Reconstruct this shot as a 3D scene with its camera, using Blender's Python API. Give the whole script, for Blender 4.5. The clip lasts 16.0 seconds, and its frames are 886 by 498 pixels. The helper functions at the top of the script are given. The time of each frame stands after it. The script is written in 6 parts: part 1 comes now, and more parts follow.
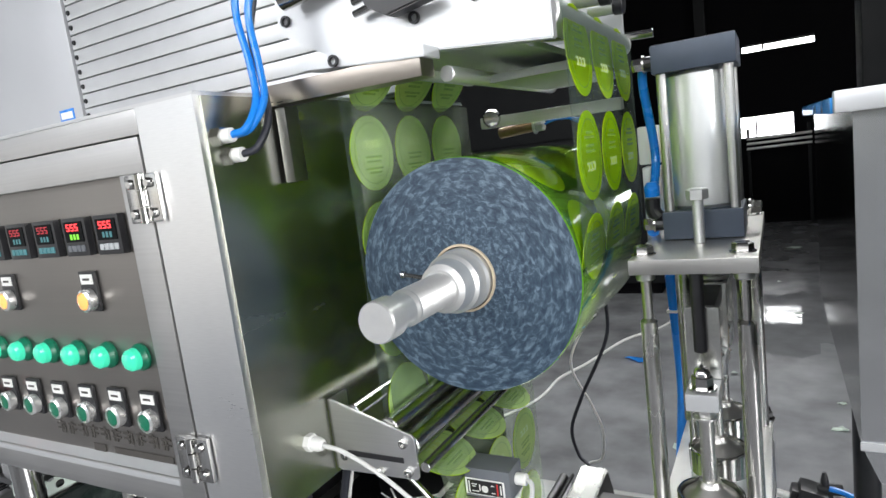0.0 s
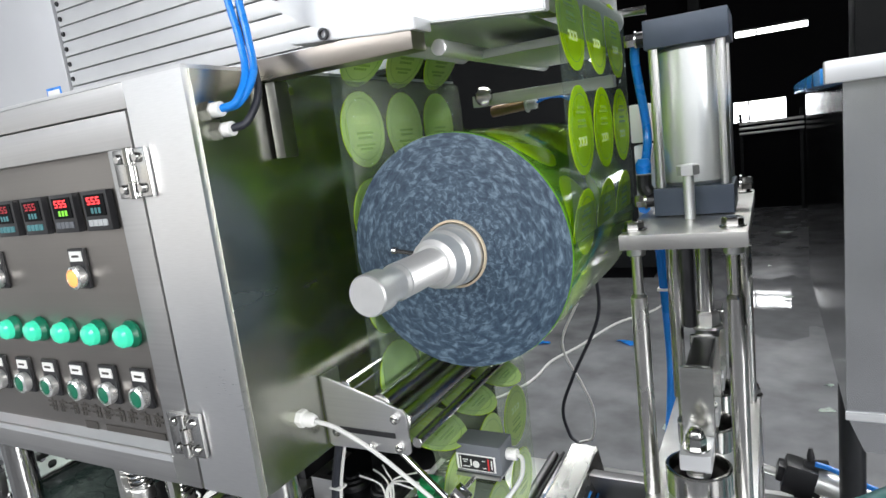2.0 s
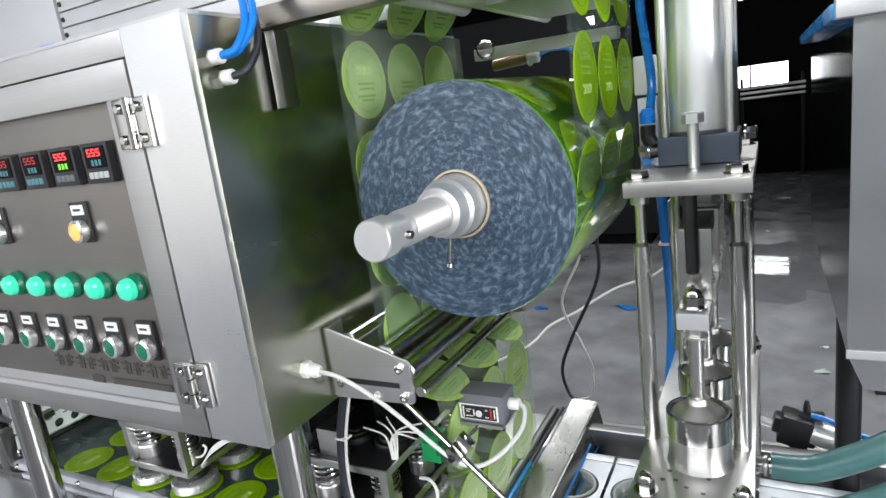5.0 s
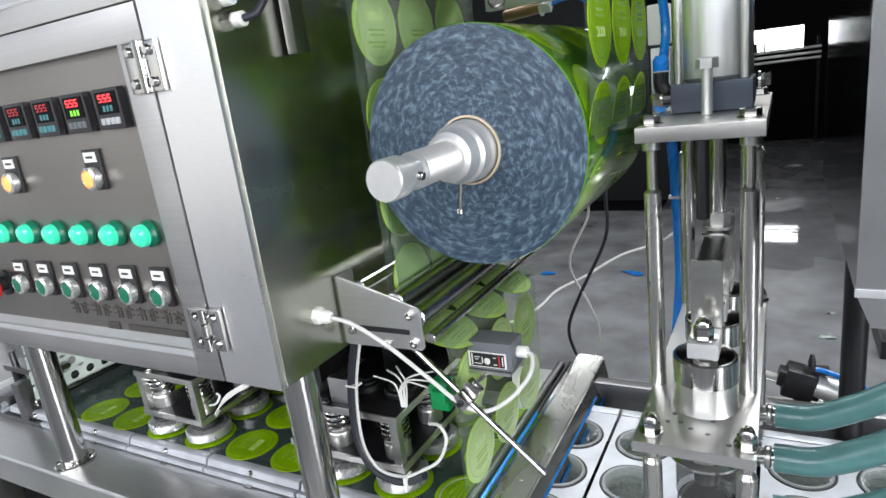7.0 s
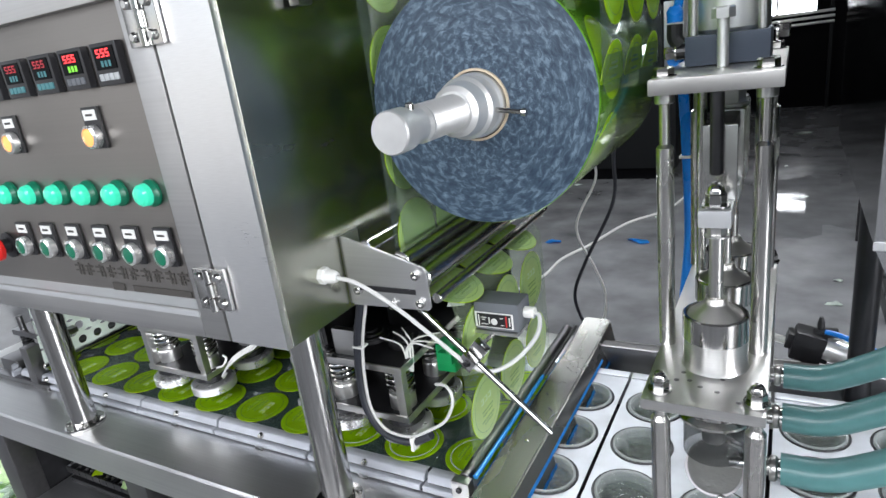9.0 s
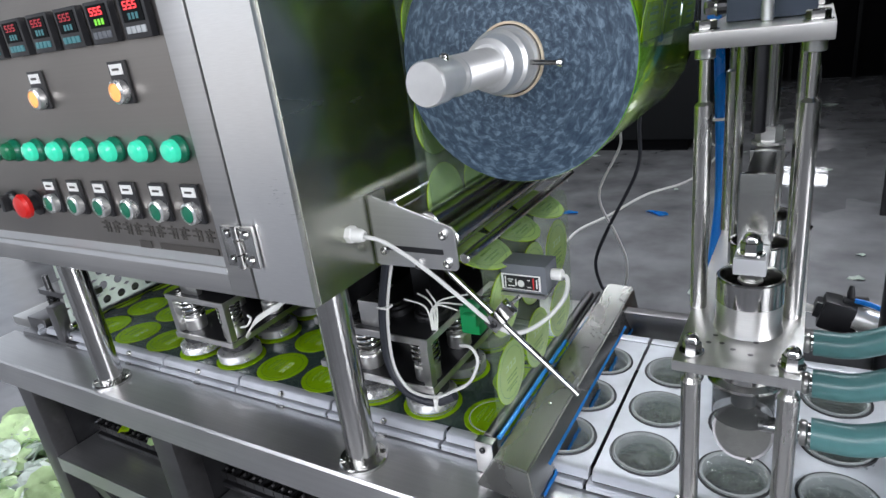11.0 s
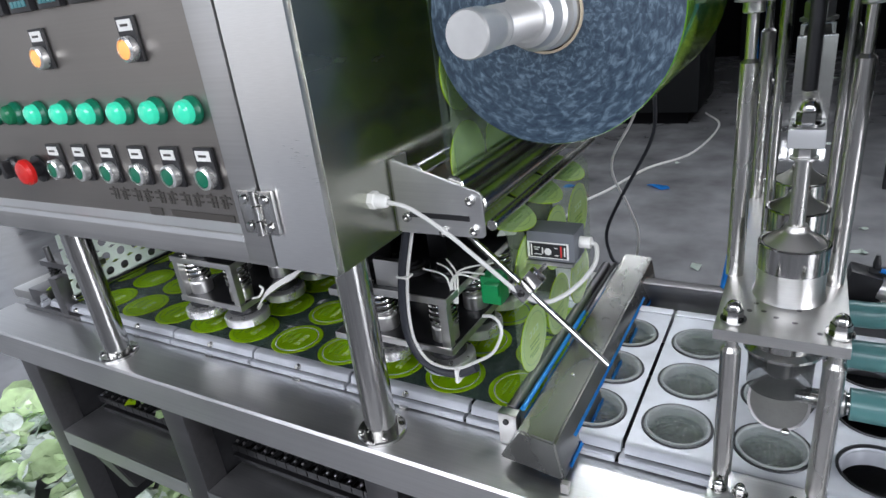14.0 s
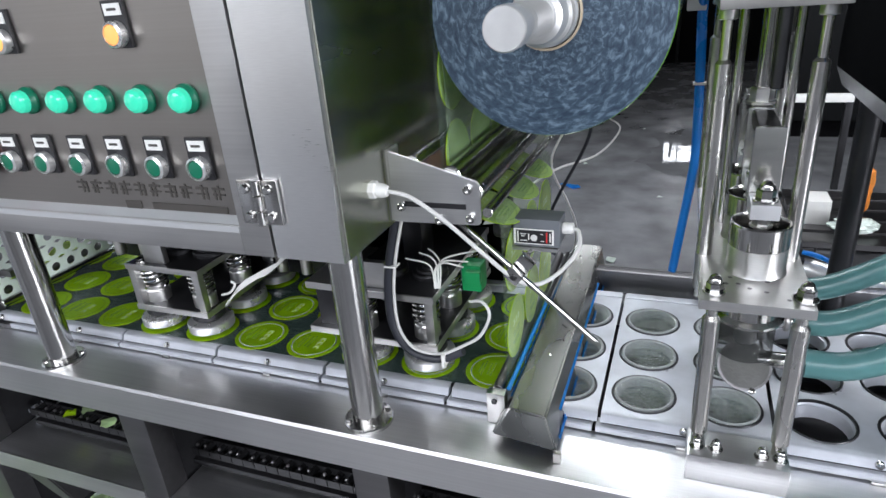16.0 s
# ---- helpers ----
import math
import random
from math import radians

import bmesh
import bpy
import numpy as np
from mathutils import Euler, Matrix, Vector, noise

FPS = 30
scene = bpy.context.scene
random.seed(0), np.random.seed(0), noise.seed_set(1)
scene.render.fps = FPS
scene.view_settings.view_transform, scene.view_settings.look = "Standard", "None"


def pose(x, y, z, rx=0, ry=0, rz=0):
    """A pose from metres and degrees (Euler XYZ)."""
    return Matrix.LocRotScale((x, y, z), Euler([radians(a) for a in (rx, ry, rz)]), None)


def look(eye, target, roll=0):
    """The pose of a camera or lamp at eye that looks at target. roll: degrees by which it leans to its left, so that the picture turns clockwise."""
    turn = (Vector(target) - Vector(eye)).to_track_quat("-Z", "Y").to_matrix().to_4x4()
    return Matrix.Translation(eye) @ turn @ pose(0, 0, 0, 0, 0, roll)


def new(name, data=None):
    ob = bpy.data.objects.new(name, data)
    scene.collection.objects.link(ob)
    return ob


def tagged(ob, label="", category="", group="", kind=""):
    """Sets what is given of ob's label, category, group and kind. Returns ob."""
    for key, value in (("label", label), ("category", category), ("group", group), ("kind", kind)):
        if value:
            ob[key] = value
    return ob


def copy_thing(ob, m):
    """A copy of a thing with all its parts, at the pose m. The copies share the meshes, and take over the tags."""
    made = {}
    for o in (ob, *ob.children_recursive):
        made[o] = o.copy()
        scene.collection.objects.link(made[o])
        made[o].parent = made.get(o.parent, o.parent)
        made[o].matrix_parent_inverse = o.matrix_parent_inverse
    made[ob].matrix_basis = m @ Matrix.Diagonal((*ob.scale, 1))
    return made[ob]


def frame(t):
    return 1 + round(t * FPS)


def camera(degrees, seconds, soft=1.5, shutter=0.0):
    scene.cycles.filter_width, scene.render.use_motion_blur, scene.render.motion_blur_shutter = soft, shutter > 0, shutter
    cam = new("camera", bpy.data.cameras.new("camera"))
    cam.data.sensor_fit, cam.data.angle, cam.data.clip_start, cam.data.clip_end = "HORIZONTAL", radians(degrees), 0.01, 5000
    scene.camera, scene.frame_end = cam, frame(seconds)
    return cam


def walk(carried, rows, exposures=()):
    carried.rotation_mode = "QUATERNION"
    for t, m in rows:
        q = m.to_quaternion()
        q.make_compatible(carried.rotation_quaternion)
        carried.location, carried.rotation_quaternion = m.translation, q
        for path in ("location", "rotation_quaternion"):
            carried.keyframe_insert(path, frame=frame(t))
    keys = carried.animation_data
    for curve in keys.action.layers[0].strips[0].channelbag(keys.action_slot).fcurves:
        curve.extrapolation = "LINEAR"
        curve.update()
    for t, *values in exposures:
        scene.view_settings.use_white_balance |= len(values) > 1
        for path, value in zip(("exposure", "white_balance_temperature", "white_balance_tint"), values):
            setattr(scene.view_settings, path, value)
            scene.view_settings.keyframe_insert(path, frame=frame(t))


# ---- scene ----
cam = camera(71.6, 16.0)
PATH = [
    (0, (0.008, 0.009, 1.525), (-0.954, 1.739, 1.237), -7.2),
    (0.5, (0.007, 0.006, 1.524), (-0.943, 1.742, 1.232), -7.2),
    (1, (0.006, 0.003, 1.52), (-0.94, 1.739, 1.218), -7.2),
    (1.5, (0.005, 0.004, 1.514), (-0.941, 1.736, 1.187), -7.1),
    (2, (0.009, 0.008, 1.514), (-0.934, 1.739, 1.177), -7.1),
    (2.5, (0.006, 0.007, 1.508), (-0.932, 1.736, 1.146), -7.0),
    (3, (0.003, 0.006, 1.503), (-0.93, 1.734, 1.126), -6.8),
    (3.5, (0.001, 0.004, 1.502), (-0.934, 1.729, 1.114), -6.9),
    (6, (0.005, -0.006, 1.484), (-0.939, 1.692, 1.009), -7.6),
    (6.5, (0.004, -0.011, 1.478), (-0.946, 1.677, 0.979), -7.4),
    (7, (0.002, -0.012, 1.471), (-0.956, 1.661, 0.939), -7.3),
    (7.5, (0.0, -0.009, 1.467), (-0.951, 1.656, 0.898), -7.2),
    (8, (-0.003, -0.008, 1.461), (-0.955, 1.652, 0.878), -7.1),
    (8.5, (-0.004, -0.007, 1.458), (-0.96, 1.641, 0.85), -7.2),
    (9, (-0.005, -0.008, 1.455), (-0.973, 1.627, 0.833), -7.6),
    (9.5, (-0.008, -0.012, 1.45), (-0.985, 1.61, 0.806), -7.8),
    (12, (-0.031, -0.018, 1.436), (-1.039, 1.553, 0.717), -7.2),
    (12.5, (-0.034, -0.02, 1.432), (-1.038, 1.55, 0.707), -7.3),
    (13, (-0.044, -0.02, 1.428), (-1.053, 1.528, 0.663), -7.5),
    (13.5, (-0.054, -0.018, 1.425), (-1.061, 1.529, 0.655), -7.2),
    (14, (-0.07, -0.017, 1.426), (-1.047, 1.544, 0.647), -7.3),
    (14.5, (-0.094, -0.026, 1.43), (-0.978, 1.589, 0.649), -5.8),
    (15, (-0.124, -0.054, 1.432), (-0.915, 1.606, 0.645), -4.7),
    (15.5, (-0.15, -0.083, 1.432), (-0.862, 1.61, 0.64), -4.2),
    (16, (-0.159, -0.098, 1.432), (-0.859, 1.595, 0.63), -4.7),
]
walk(cam, [(t, look(eye, target, roll)) for t, eye, target, roll in PATH],
     [(0, -0.22, 6550, 10), (3.5, -0.24, 6500, 10), (6, -0.14, 6450, 10.5), (9.5, -0.26, 6300, 11.5), (12.5, -0.62, 6200, 13.5), (16, -0.38, 6200, 13)])

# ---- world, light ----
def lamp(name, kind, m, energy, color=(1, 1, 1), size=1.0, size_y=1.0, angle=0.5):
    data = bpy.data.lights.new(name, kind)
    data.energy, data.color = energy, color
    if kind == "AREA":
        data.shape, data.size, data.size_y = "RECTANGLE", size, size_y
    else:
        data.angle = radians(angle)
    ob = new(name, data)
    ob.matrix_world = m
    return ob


world = bpy.data.worlds.new("sky")
scene.world = world
world.use_nodes = True
sky = world.node_tree.nodes.new("ShaderNodeTexSky")
sky.sky_type, sky.sun_disc = "NISHITA", False
sky.sun_elevation, sky.sun_rotation = radians(48), radians(200)
world.node_tree.links.new(sky.outputs[0], world.node_tree.nodes["Background"].inputs[0])
world.node_tree.nodes["Background"].inputs[1].default_value = 0.07
# daylight through the long high window band and the gate behind the camera, and the west gate of the line
lamp("window_light_south", "AREA", look((-0.6, -4.6, 4.0), (-0.4, 0.8, 1.2)), 470, (0.97, 0.98, 1.0), 9.0, 1.8)
lamp("gate_light_west", "AREA", look((-7.6, 0.8, 2.0), (-0.6, 1.2, 0.8)), 70, (0.95, 0.98, 1.0), 5.0, 3.6)
lamp("gate_light_south", "AREA", look((-6.6, -4.96, 1.7), (-3.0, 0.4, 1.5)), 46, (0.97, 0.98, 1.0), 4.0, 3.2)
# added fill lamp, no gate seen there: brightens the film from the right
lamp("gate_light_east", "AREA", look((6.6, -2.9, 2.2), (-0.3, 0.8, 1.3)), 640, (0.98, 0.99, 1.0), 2.8, 3.4)
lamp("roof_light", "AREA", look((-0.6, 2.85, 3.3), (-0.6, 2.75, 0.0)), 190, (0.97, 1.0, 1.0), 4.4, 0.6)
scene.view_settings.exposure = 0.0


# ---- materials ----
def mat(name, color, rough=0.5, metal=0.0, var=0.12, scale=30.0, stretch=(1, 1, 1), bump=0.0, bump_scale=200.0,
        rough_var=0.1, emit=0.0, emit_color=None, alpha=1.0, coat=0.0, rand=0.0, spec=0.5):
    """A surface with two scales of uneven tone, gloss and relief."""
    m = bpy.data.materials.new(name)
    m.use_nodes = True
    n, l = m.node_tree.nodes, m.node_tree.links
    b = n["Principled BSDF"]
    b.inputs["Metallic"].default_value = metal
    b.inputs["Coat Weight"].default_value = coat
    b.inputs["Specular IOR Level"].default_value = spec
    b.inputs["Alpha"].default_value = alpha
    tc = n.new("ShaderNodeTexCoord")
    mp = n.new("ShaderNodeMapping")
    mp.inputs["Scale"].default_value = stretch
    l.new(tc.outputs["Object"], mp.inputs["Vector"])
    fine, wide = n.new("ShaderNodeTexNoise"), n.new("ShaderNodeTexNoise")
    fine.inputs["Scale"].default_value, fine.inputs["Detail"].default_value = scale, 6
    wide.inputs["Scale"].default_value, wide.inputs["Detail"].default_value = scale / 9, 3
    l.new(mp.outputs[0], fine.inputs["Vector"])
    l.new(tc.outputs["Object"], wide.inputs["Vector"])
    add = n.new("ShaderNodeMath")
    add.operation = "ADD"
    l.new(fine.outputs[0], add.inputs[0])
    l.new(wide.outputs[0], add.inputs[1])
    rng = n.new("ShaderNodeMapRange")
    rng.inputs["From Min"].default_value, rng.inputs["From Max"].default_value = 0.6, 1.4
    rng.inputs["To Min"].default_value, rng.inputs["To Max"].default_value = 1 - var, 1 + var
    l.new(add.outputs[0], rng.inputs["Value"])
    mix = n.new("ShaderNodeMix")
    mix.data_type, mix.blend_type = "RGBA", "MULTIPLY"
    mix.inputs["Factor"].default_value = 1
    mix.inputs["A"].default_value = (*color, 1)
    l.new(rng.outputs[0], mix.inputs["B"])
    out = mix.outputs["Result"]
    if rand:
        info = n.new("ShaderNodeObjectInfo")
        r2 = n.new("ShaderNodeMapRange")
        r2.inputs["To Min"].default_value, r2.inputs["To Max"].default_value = 1 - rand, 1 + rand
        l.new(info.outputs["Random"], r2.inputs["Value"])
        m2 = n.new("ShaderNodeMix")
        m2.data_type, m2.blend_type = "RGBA", "MULTIPLY"
        m2.inputs["Factor"].default_value = 1
        l.new(out, m2.inputs["A"])
        l.new(r2.outputs[0], m2.inputs["B"])
        out = m2.outputs["Result"]
    l.new(out, b.inputs["Base Color"])
    rr = n.new("ShaderNodeMapRange")
    rr.inputs["From Min"].default_value, rr.inputs["From Max"].default_value = 0.6, 1.4
    rr.inputs["To Min"].default_value = max(0.02, rough * (1 - rough_var * 2))
    rr.inputs["To Max"].default_value = rough * (1 + rough_var * 2)
    l.new(add.outputs[0], rr.inputs["Value"])
    l.new(rr.outputs[0], b.inputs["Roughness"])
    if bump:
        bt = n.new("ShaderNodeTexNoise")
        bt.inputs["Scale"].default_value, bt.inputs["Detail"].default_value = bump_scale, 4
        l.new(mp.outputs[0], bt.inputs["Vector"])
        bp = n.new("ShaderNodeBump")
        bp.inputs["Strength"].default_value, bp.inputs["Distance"].default_value = bump, 0.002
        l.new(bt.outputs[0], bp.inputs["Height"])
        l.new(bp.outputs[0], b.inputs["Normal"])
    if emit:
        b.inputs["Emission Color"].default_value = (*(emit_color or color), 1)
        b.inputs["Emission Strength"].default_value = emit
    return m


def film_mat(name, tint, see, rough=0.12, gloss=0.3):
    """Thin clear sheet: mostly see-through, a tinted body and a gloss on top."""
    m = bpy.data.materials.new(name)
    m.use_nodes = True
    n, l = m.node_tree.nodes, m.node_tree.links
    out = n["Material Output"]
    b = n["Principled BSDF"]
    b.inputs["Base Color"].default_value = (*tint, 1)
    b.inputs["Roughness"].default_value = rough
    b.inputs["Specular IOR Level"].default_value = gloss
    tr = n.new("ShaderNodeBsdfTransparent")
    tr.inputs[0].default_value = (*[0.6 + 0.4 * c for c in tint], 1)
    nz = n.new("ShaderNodeTexNoise")
    nz.inputs["Scale"].default_value = 9
    rg = n.new("ShaderNodeMapRange")
    rg.inputs["To Min"].default_value, rg.inputs["To Max"].default_value = see - 0.05, see + 0.05
    l.new(nz.outputs[0], rg.inputs["Value"])
    mx = n.new("ShaderNodeMixShader")
    l.new(rg.outputs[0], mx.inputs[0])
    l.new(b.outputs[0], mx.inputs[1])
    l.new(tr.outputs[0], mx.inputs[2])
    bt = n.new("ShaderNodeTexNoise")
    bt.inputs["Scale"].default_value = 14
    bp = n.new("ShaderNodeBump")
    bp.inputs["Strength"].default_value, bp.inputs["Distance"].default_value = 0.35, 0.01
    l.new(bt.outputs[0], bp.inputs["Height"])
    l.new(bp.outputs[0], b.inputs["Normal"])
    l.new(mx.outputs[0], out.inputs[0])
    return m


def polar(n, l):
    """Radius and angle round the object's y axis."""
    tc = n.new("ShaderNodeTexCoord")
    sp = n.new("ShaderNodeSeparateXYZ")
    l.new(tc.outputs["Object"], sp.inputs[0])
    at = n.new("ShaderNodeMath")
    at.operation = "ARCTAN2"
    l.new(sp.outputs[2], at.inputs[0])
    l.new(sp.outputs[0], at.inputs[1])
    cx = n.new("ShaderNodeCombineXYZ")
    l.new(sp.outputs[0], cx.inputs[0])
    l.new(sp.outputs[2], cx.inputs[1])
    ln = n.new("ShaderNodeVectorMath")
    ln.operation = "LENGTH"
    l.new(cx.outputs[0], ln.inputs[0])
    return ln.outputs["Value"], at.outputs[0], sp.outputs[1]


def roll_end_mat():
    """Wound film seen from its end: blue-grey edges with short pale streaks round the axis."""
    m = mat("roll_end", (0.098, 0.139, 0.197), 0.55)
    n, l = m.node_tree.nodes, m.node_tree.links
    b = n["Principled BSDF"]
    rad, ang, _ = polar(n, l)
    cb = n.new("ShaderNodeCombineXYZ")
    for sock, src, k in ((0, rad, 270.0), (1, ang, 14.0)):
        mu = n.new("ShaderNodeMath")
        mu.operation = "MULTIPLY"
        mu.inputs[1].default_value = k
        l.new(src, mu.inputs[0])
        l.new(mu.outputs[0], cb.inputs[sock])
    nz = n.new("ShaderNodeTexNoise")
    nz.inputs["Scale"].default_value, nz.inputs["Detail"].default_value, nz.inputs["Roughness"].default_value = 0.62, 5, 0.62
    nz.inputs["Distortion"].default_value = 0.6
    l.new(cb.outputs[0], nz.inputs["Vector"])
    cr = n.new("ShaderNodeValToRGB")
    e = cr.color_ramp.elements
    e[0].position, e[0].color = 0.36, (0.013, 0.030, 0.056, 1)
    e[1].position, e[1].color = 0.72, (0.150, 0.215, 0.280, 1)
    mid = cr.color_ramp.elements.new(0.5)
    mid.color = (0.034, 0.062, 0.095, 1)
    l.new(nz.outputs[0], cr.inputs[0])
    l.new(cr.outputs[0], b.inputs["Base Color"])
    bp = n.new("ShaderNodeBump")
    bp.inputs["Strength"].default_value, bp.inputs["Distance"].default_value = 0.5, 0.002
    l.new(nz.outputs[0], bp.inputs["Height"])
    l.new(bp.outputs[0], b.inputs["Normal"])
    return m


def roll_side_mat():
    """Outermost turns of the printed film: lime discs on a blue-grey clear ground, under gloss."""
    m = mat("roll_side", (0.2, 0.4, 0.02), 0.16, coat=0.6)
    n, l = m.node_tree.nodes, m.node_tree.links
    b = n["Principled BSDF"]
    rad, ang, yy = polar(n, l)

    def mth(op, a, c):
        k = n.new("ShaderNodeMath")
        k.operation = op
        for i, v in enumerate((a, c)):
            if isinstance(v, (int, float)):
                k.inputs[i].default_value = v
            else:
                l.new(v, k.inputs[i])
        return k.outputs[0]
    u = mth("SUBTRACT", mth("FRACT", mth("MULTIPLY", ang, 8 / (2 * math.pi)), 0), 0.5)
    v = mth("SUBTRACT", mth("FRACT", mth("MULTIPLY", mth("SUBTRACT", yy, 0.003), 1 / 0.104), 0), 0.5)
    d = mth("ADD", mth("MULTIPLY", u, u), mth("MULTIPLY", v, v))
    cr = n.new("ShaderNodeValToRGB")
    e = cr.color_ramp.elements
    e[0].position, e[0].color = 0.185, (0.36, 0.64, 0.010, 1)
    e[1].position, e[1].color = 0.195, (0.10, 0.26, 0.02, 1)
    l.new(d, cr.inputs[0])
    l.new(cr.outputs[0], b.inputs["Base Color"])
    return m


STEEL = mat("brushed_steel", (0.66, 0.655, 0.64), 0.34, 1.0, 0.08, 60, (1, 1, 14), 0.04, 300)
STEEL_X = mat("brushed_steel_lengthwise", (0.70, 0.70, 0.70), 0.36, 1.0, 0.10, 60, (0.06, 6, 6), 0.05, 300)
# base darkened for the dark hall that the trough reflects
TROUGHSTEEL = mat("darkened_folded_steel", (0.25, 0.25, 0.24), 0.25, 1.0, 0.14, 18, (1, 0.3, 1), 0.04, 90, rough_var=0.25)
DOORSTEEL = mat("brushed_door_steel", (0.54, 0.535, 0.53), 0.38, 1.0, 0.10, 60, (0.06, 6, 6), 0.05, 300)
BROWNSTEEL = mat("worn_bar_steel", (0.30, 0.27, 0.24), 0.30, 1.0, 0.25, 16, (0.3, 2, 2), 0.04, 120)
CORNER = mat("bright_corner_steel", (0.82, 0.82, 0.82), 0.33, 1.0, 0.06, 60, (1, 1, 14), 0.03, 300)
SATIN = mat("satin_steel", (0.50, 0.49, 0.47), 0.38, 1.0, 0.07, 14, rough_var=0.15)
PANEL = mat("panel_steel", (0.30, 0.282, 0.265), 0.36, 1.0, 0.07, 50, (0.05, 4, 6), 0.05, 260)
MIRROR = mat("polished_steel", (0.62, 0.62, 0.59), 0.24, 1.0, 0.08, 12, (1, 1, 6), 0.03, 60)
RODSTEEL = mat("ground_rod_steel", (0.58, 0.57, 0.55), 0.27, 1.0, 0.08, 40, (1, 1, 0.2))
CHROME = mat("bright_steel", (0.51, 0.505, 0.49), 0.16, 1.0, 0.06, 40)
# slight green tint adds to the film's reflection in the sheet
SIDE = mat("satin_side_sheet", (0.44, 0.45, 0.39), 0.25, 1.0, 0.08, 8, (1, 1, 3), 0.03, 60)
RING = mat("ground_aluminium", (0.78, 0.78, 0.77), 0.28, 0.8, 0.08, 70)
SHAFT = mat("turned_aluminium", (0.80, 0.80, 0.79), 0.36, 0.75, 0.06, 90, (1, 12, 1), 0.05, 500)
ALU = mat("white_aluminium", (0.60, 0.61, 0.62), 0.38, 0.55, 0.05, 25)
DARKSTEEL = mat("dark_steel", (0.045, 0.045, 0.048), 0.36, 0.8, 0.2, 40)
# darker copy of the brushed steel, shade included in the colour
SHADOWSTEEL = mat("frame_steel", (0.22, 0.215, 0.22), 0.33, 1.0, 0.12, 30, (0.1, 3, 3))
MOULD = mat("mould_aluminium", (0.50, 0.52, 0.56), 0.38, 0.35, 0.20, 26, bump=0.08, rand=0.05, rough_var=0.2)
BLACK = mat("black_plastic", (0.015, 0.015, 0.017), 0.35, 0, 0.2)
RUBBER = mat("black_cable", (0.02, 0.022, 0.03), 0.45, 0, 0.2)
SLATE = mat("anodised_slate", (0.045, 0.060, 0.085), 0.42, 0.25, 0.1, 50)
BARREL = mat("barrel_aluminium", (0.80, 0.81, 0.80), 0.36, 0.75, 0.04, 30, (1, 1, 0.2))
WHITEP = mat("white_plastic", (0.78, 0.78, 0.75), 0.4, 0, 0.05)
GREYP = mat("sensor_grey", (0.13, 0.14, 0.155), 0.45, 0, 0.1)
WCABLE = mat("pale_cable", (0.62, 0.62, 0.60), 0.45, 0, 0.06)
BLUE = mat("blue_tube", (0.008, 0.20, 0.68), 0.28, 0, 0.08)
LIME = mat("lime_film", (0.34, 0.54, 0.006), 0.30, 0, 0.16, 60, bump=0.25, bump_scale=45, coat=0.25, rand=0.07)


def let_light_through(m, color, share):
    """Thin printed film: part of the light comes through from behind."""
    n, l = m.node_tree.nodes, m.node_tree.links
    t, mx = n.new("ShaderNodeBsdfTranslucent"), n.new("ShaderNodeMixShader")
    t.inputs[0].default_value = (*color, 1)
    mx.inputs[0].default_value = share
    l.new(n["Principled BSDF"].outputs[0], mx.inputs[1])
    l.new(t.outputs[0], mx.inputs[2])
    l.new(mx.outputs[0], n["Material Output"].inputs[0])


let_light_through(LIME, (0.88, 1.0, 0.03), 0.65)
# paler back layer: the haze on the falling discs is in its colour
LIMEBACK = mat("lime_back_haze", (0.48, 0.63, 0.34), 0.22, 0, 0.12, 60, bump=0.12, bump_scale=30, coat=0.4, rand=0.06)
let_light_through(LIMEBACK, (0.90, 1.0, 0.12), 0.45)
LIMEDARK = mat("lime_print_dark", (0.25, 0.41, 0.02), 0.35, 0, 0.1)
LIMEWHITE = mat("lime_print_white", (0.66, 0.80, 0.28), 0.4, 0, 0.08)
# one film in two tints: the drop is paler for its sheen
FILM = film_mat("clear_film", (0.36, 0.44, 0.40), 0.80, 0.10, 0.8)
FILMCLEAR = film_mat("sheen_drop_film", (0.62, 0.74, 0.54), 0.84, 0.08, 0.8)
FLAPGLASS = film_mat("smoky_flap", (0.20, 0.20, 0.19), 0.42, 0.3, 0.3)
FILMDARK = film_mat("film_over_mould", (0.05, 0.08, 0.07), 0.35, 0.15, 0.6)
def clear_mat(name, tint, gloss, rough, body=0.0, ripple=55):
    """Clear moulded plastic: see-through with bright reflections and a little haze."""
    m = bpy.data.materials.new(name)
    m.use_nodes = True
    n, l = m.node_tree.nodes, m.node_tree.links
    tr, gl, df = n.new("ShaderNodeBsdfTransparent"), n.new("ShaderNodeBsdfGlossy"), n.new("ShaderNodeBsdfDiffuse")
    tr.inputs[0].default_value = (*tint, 1)
    gl.inputs["Roughness"].default_value = rough
    df.inputs[0].default_value = (*tint, 1)
    m1, m2 = n.new("ShaderNodeMixShader"), n.new("ShaderNodeMixShader")
    nz = n.new("ShaderNodeTexNoise")
    nz.inputs["Scale"].default_value = ripple
    bp = n.new("ShaderNodeBump")
    bp.inputs["Strength"].default_value, bp.inputs["Distance"].default_value = 0.9, 0.016
    l.new(nz.outputs[0], bp.inputs["Height"])
    l.new(bp.outputs[0], gl.inputs["Normal"])
    m1.inputs[0].default_value, m2.inputs[0].default_value = body, gloss
    l.new(tr.outputs[0], m1.inputs[1])
    l.new(df.outputs[0], m1.inputs[2])
    l.new(m1.outputs[0], m2.inputs[1])
    l.new(gl.outputs[0], m2.inputs[2])
    l.new(m2.outputs[0], n["Material Output"].inputs[0])
    return m


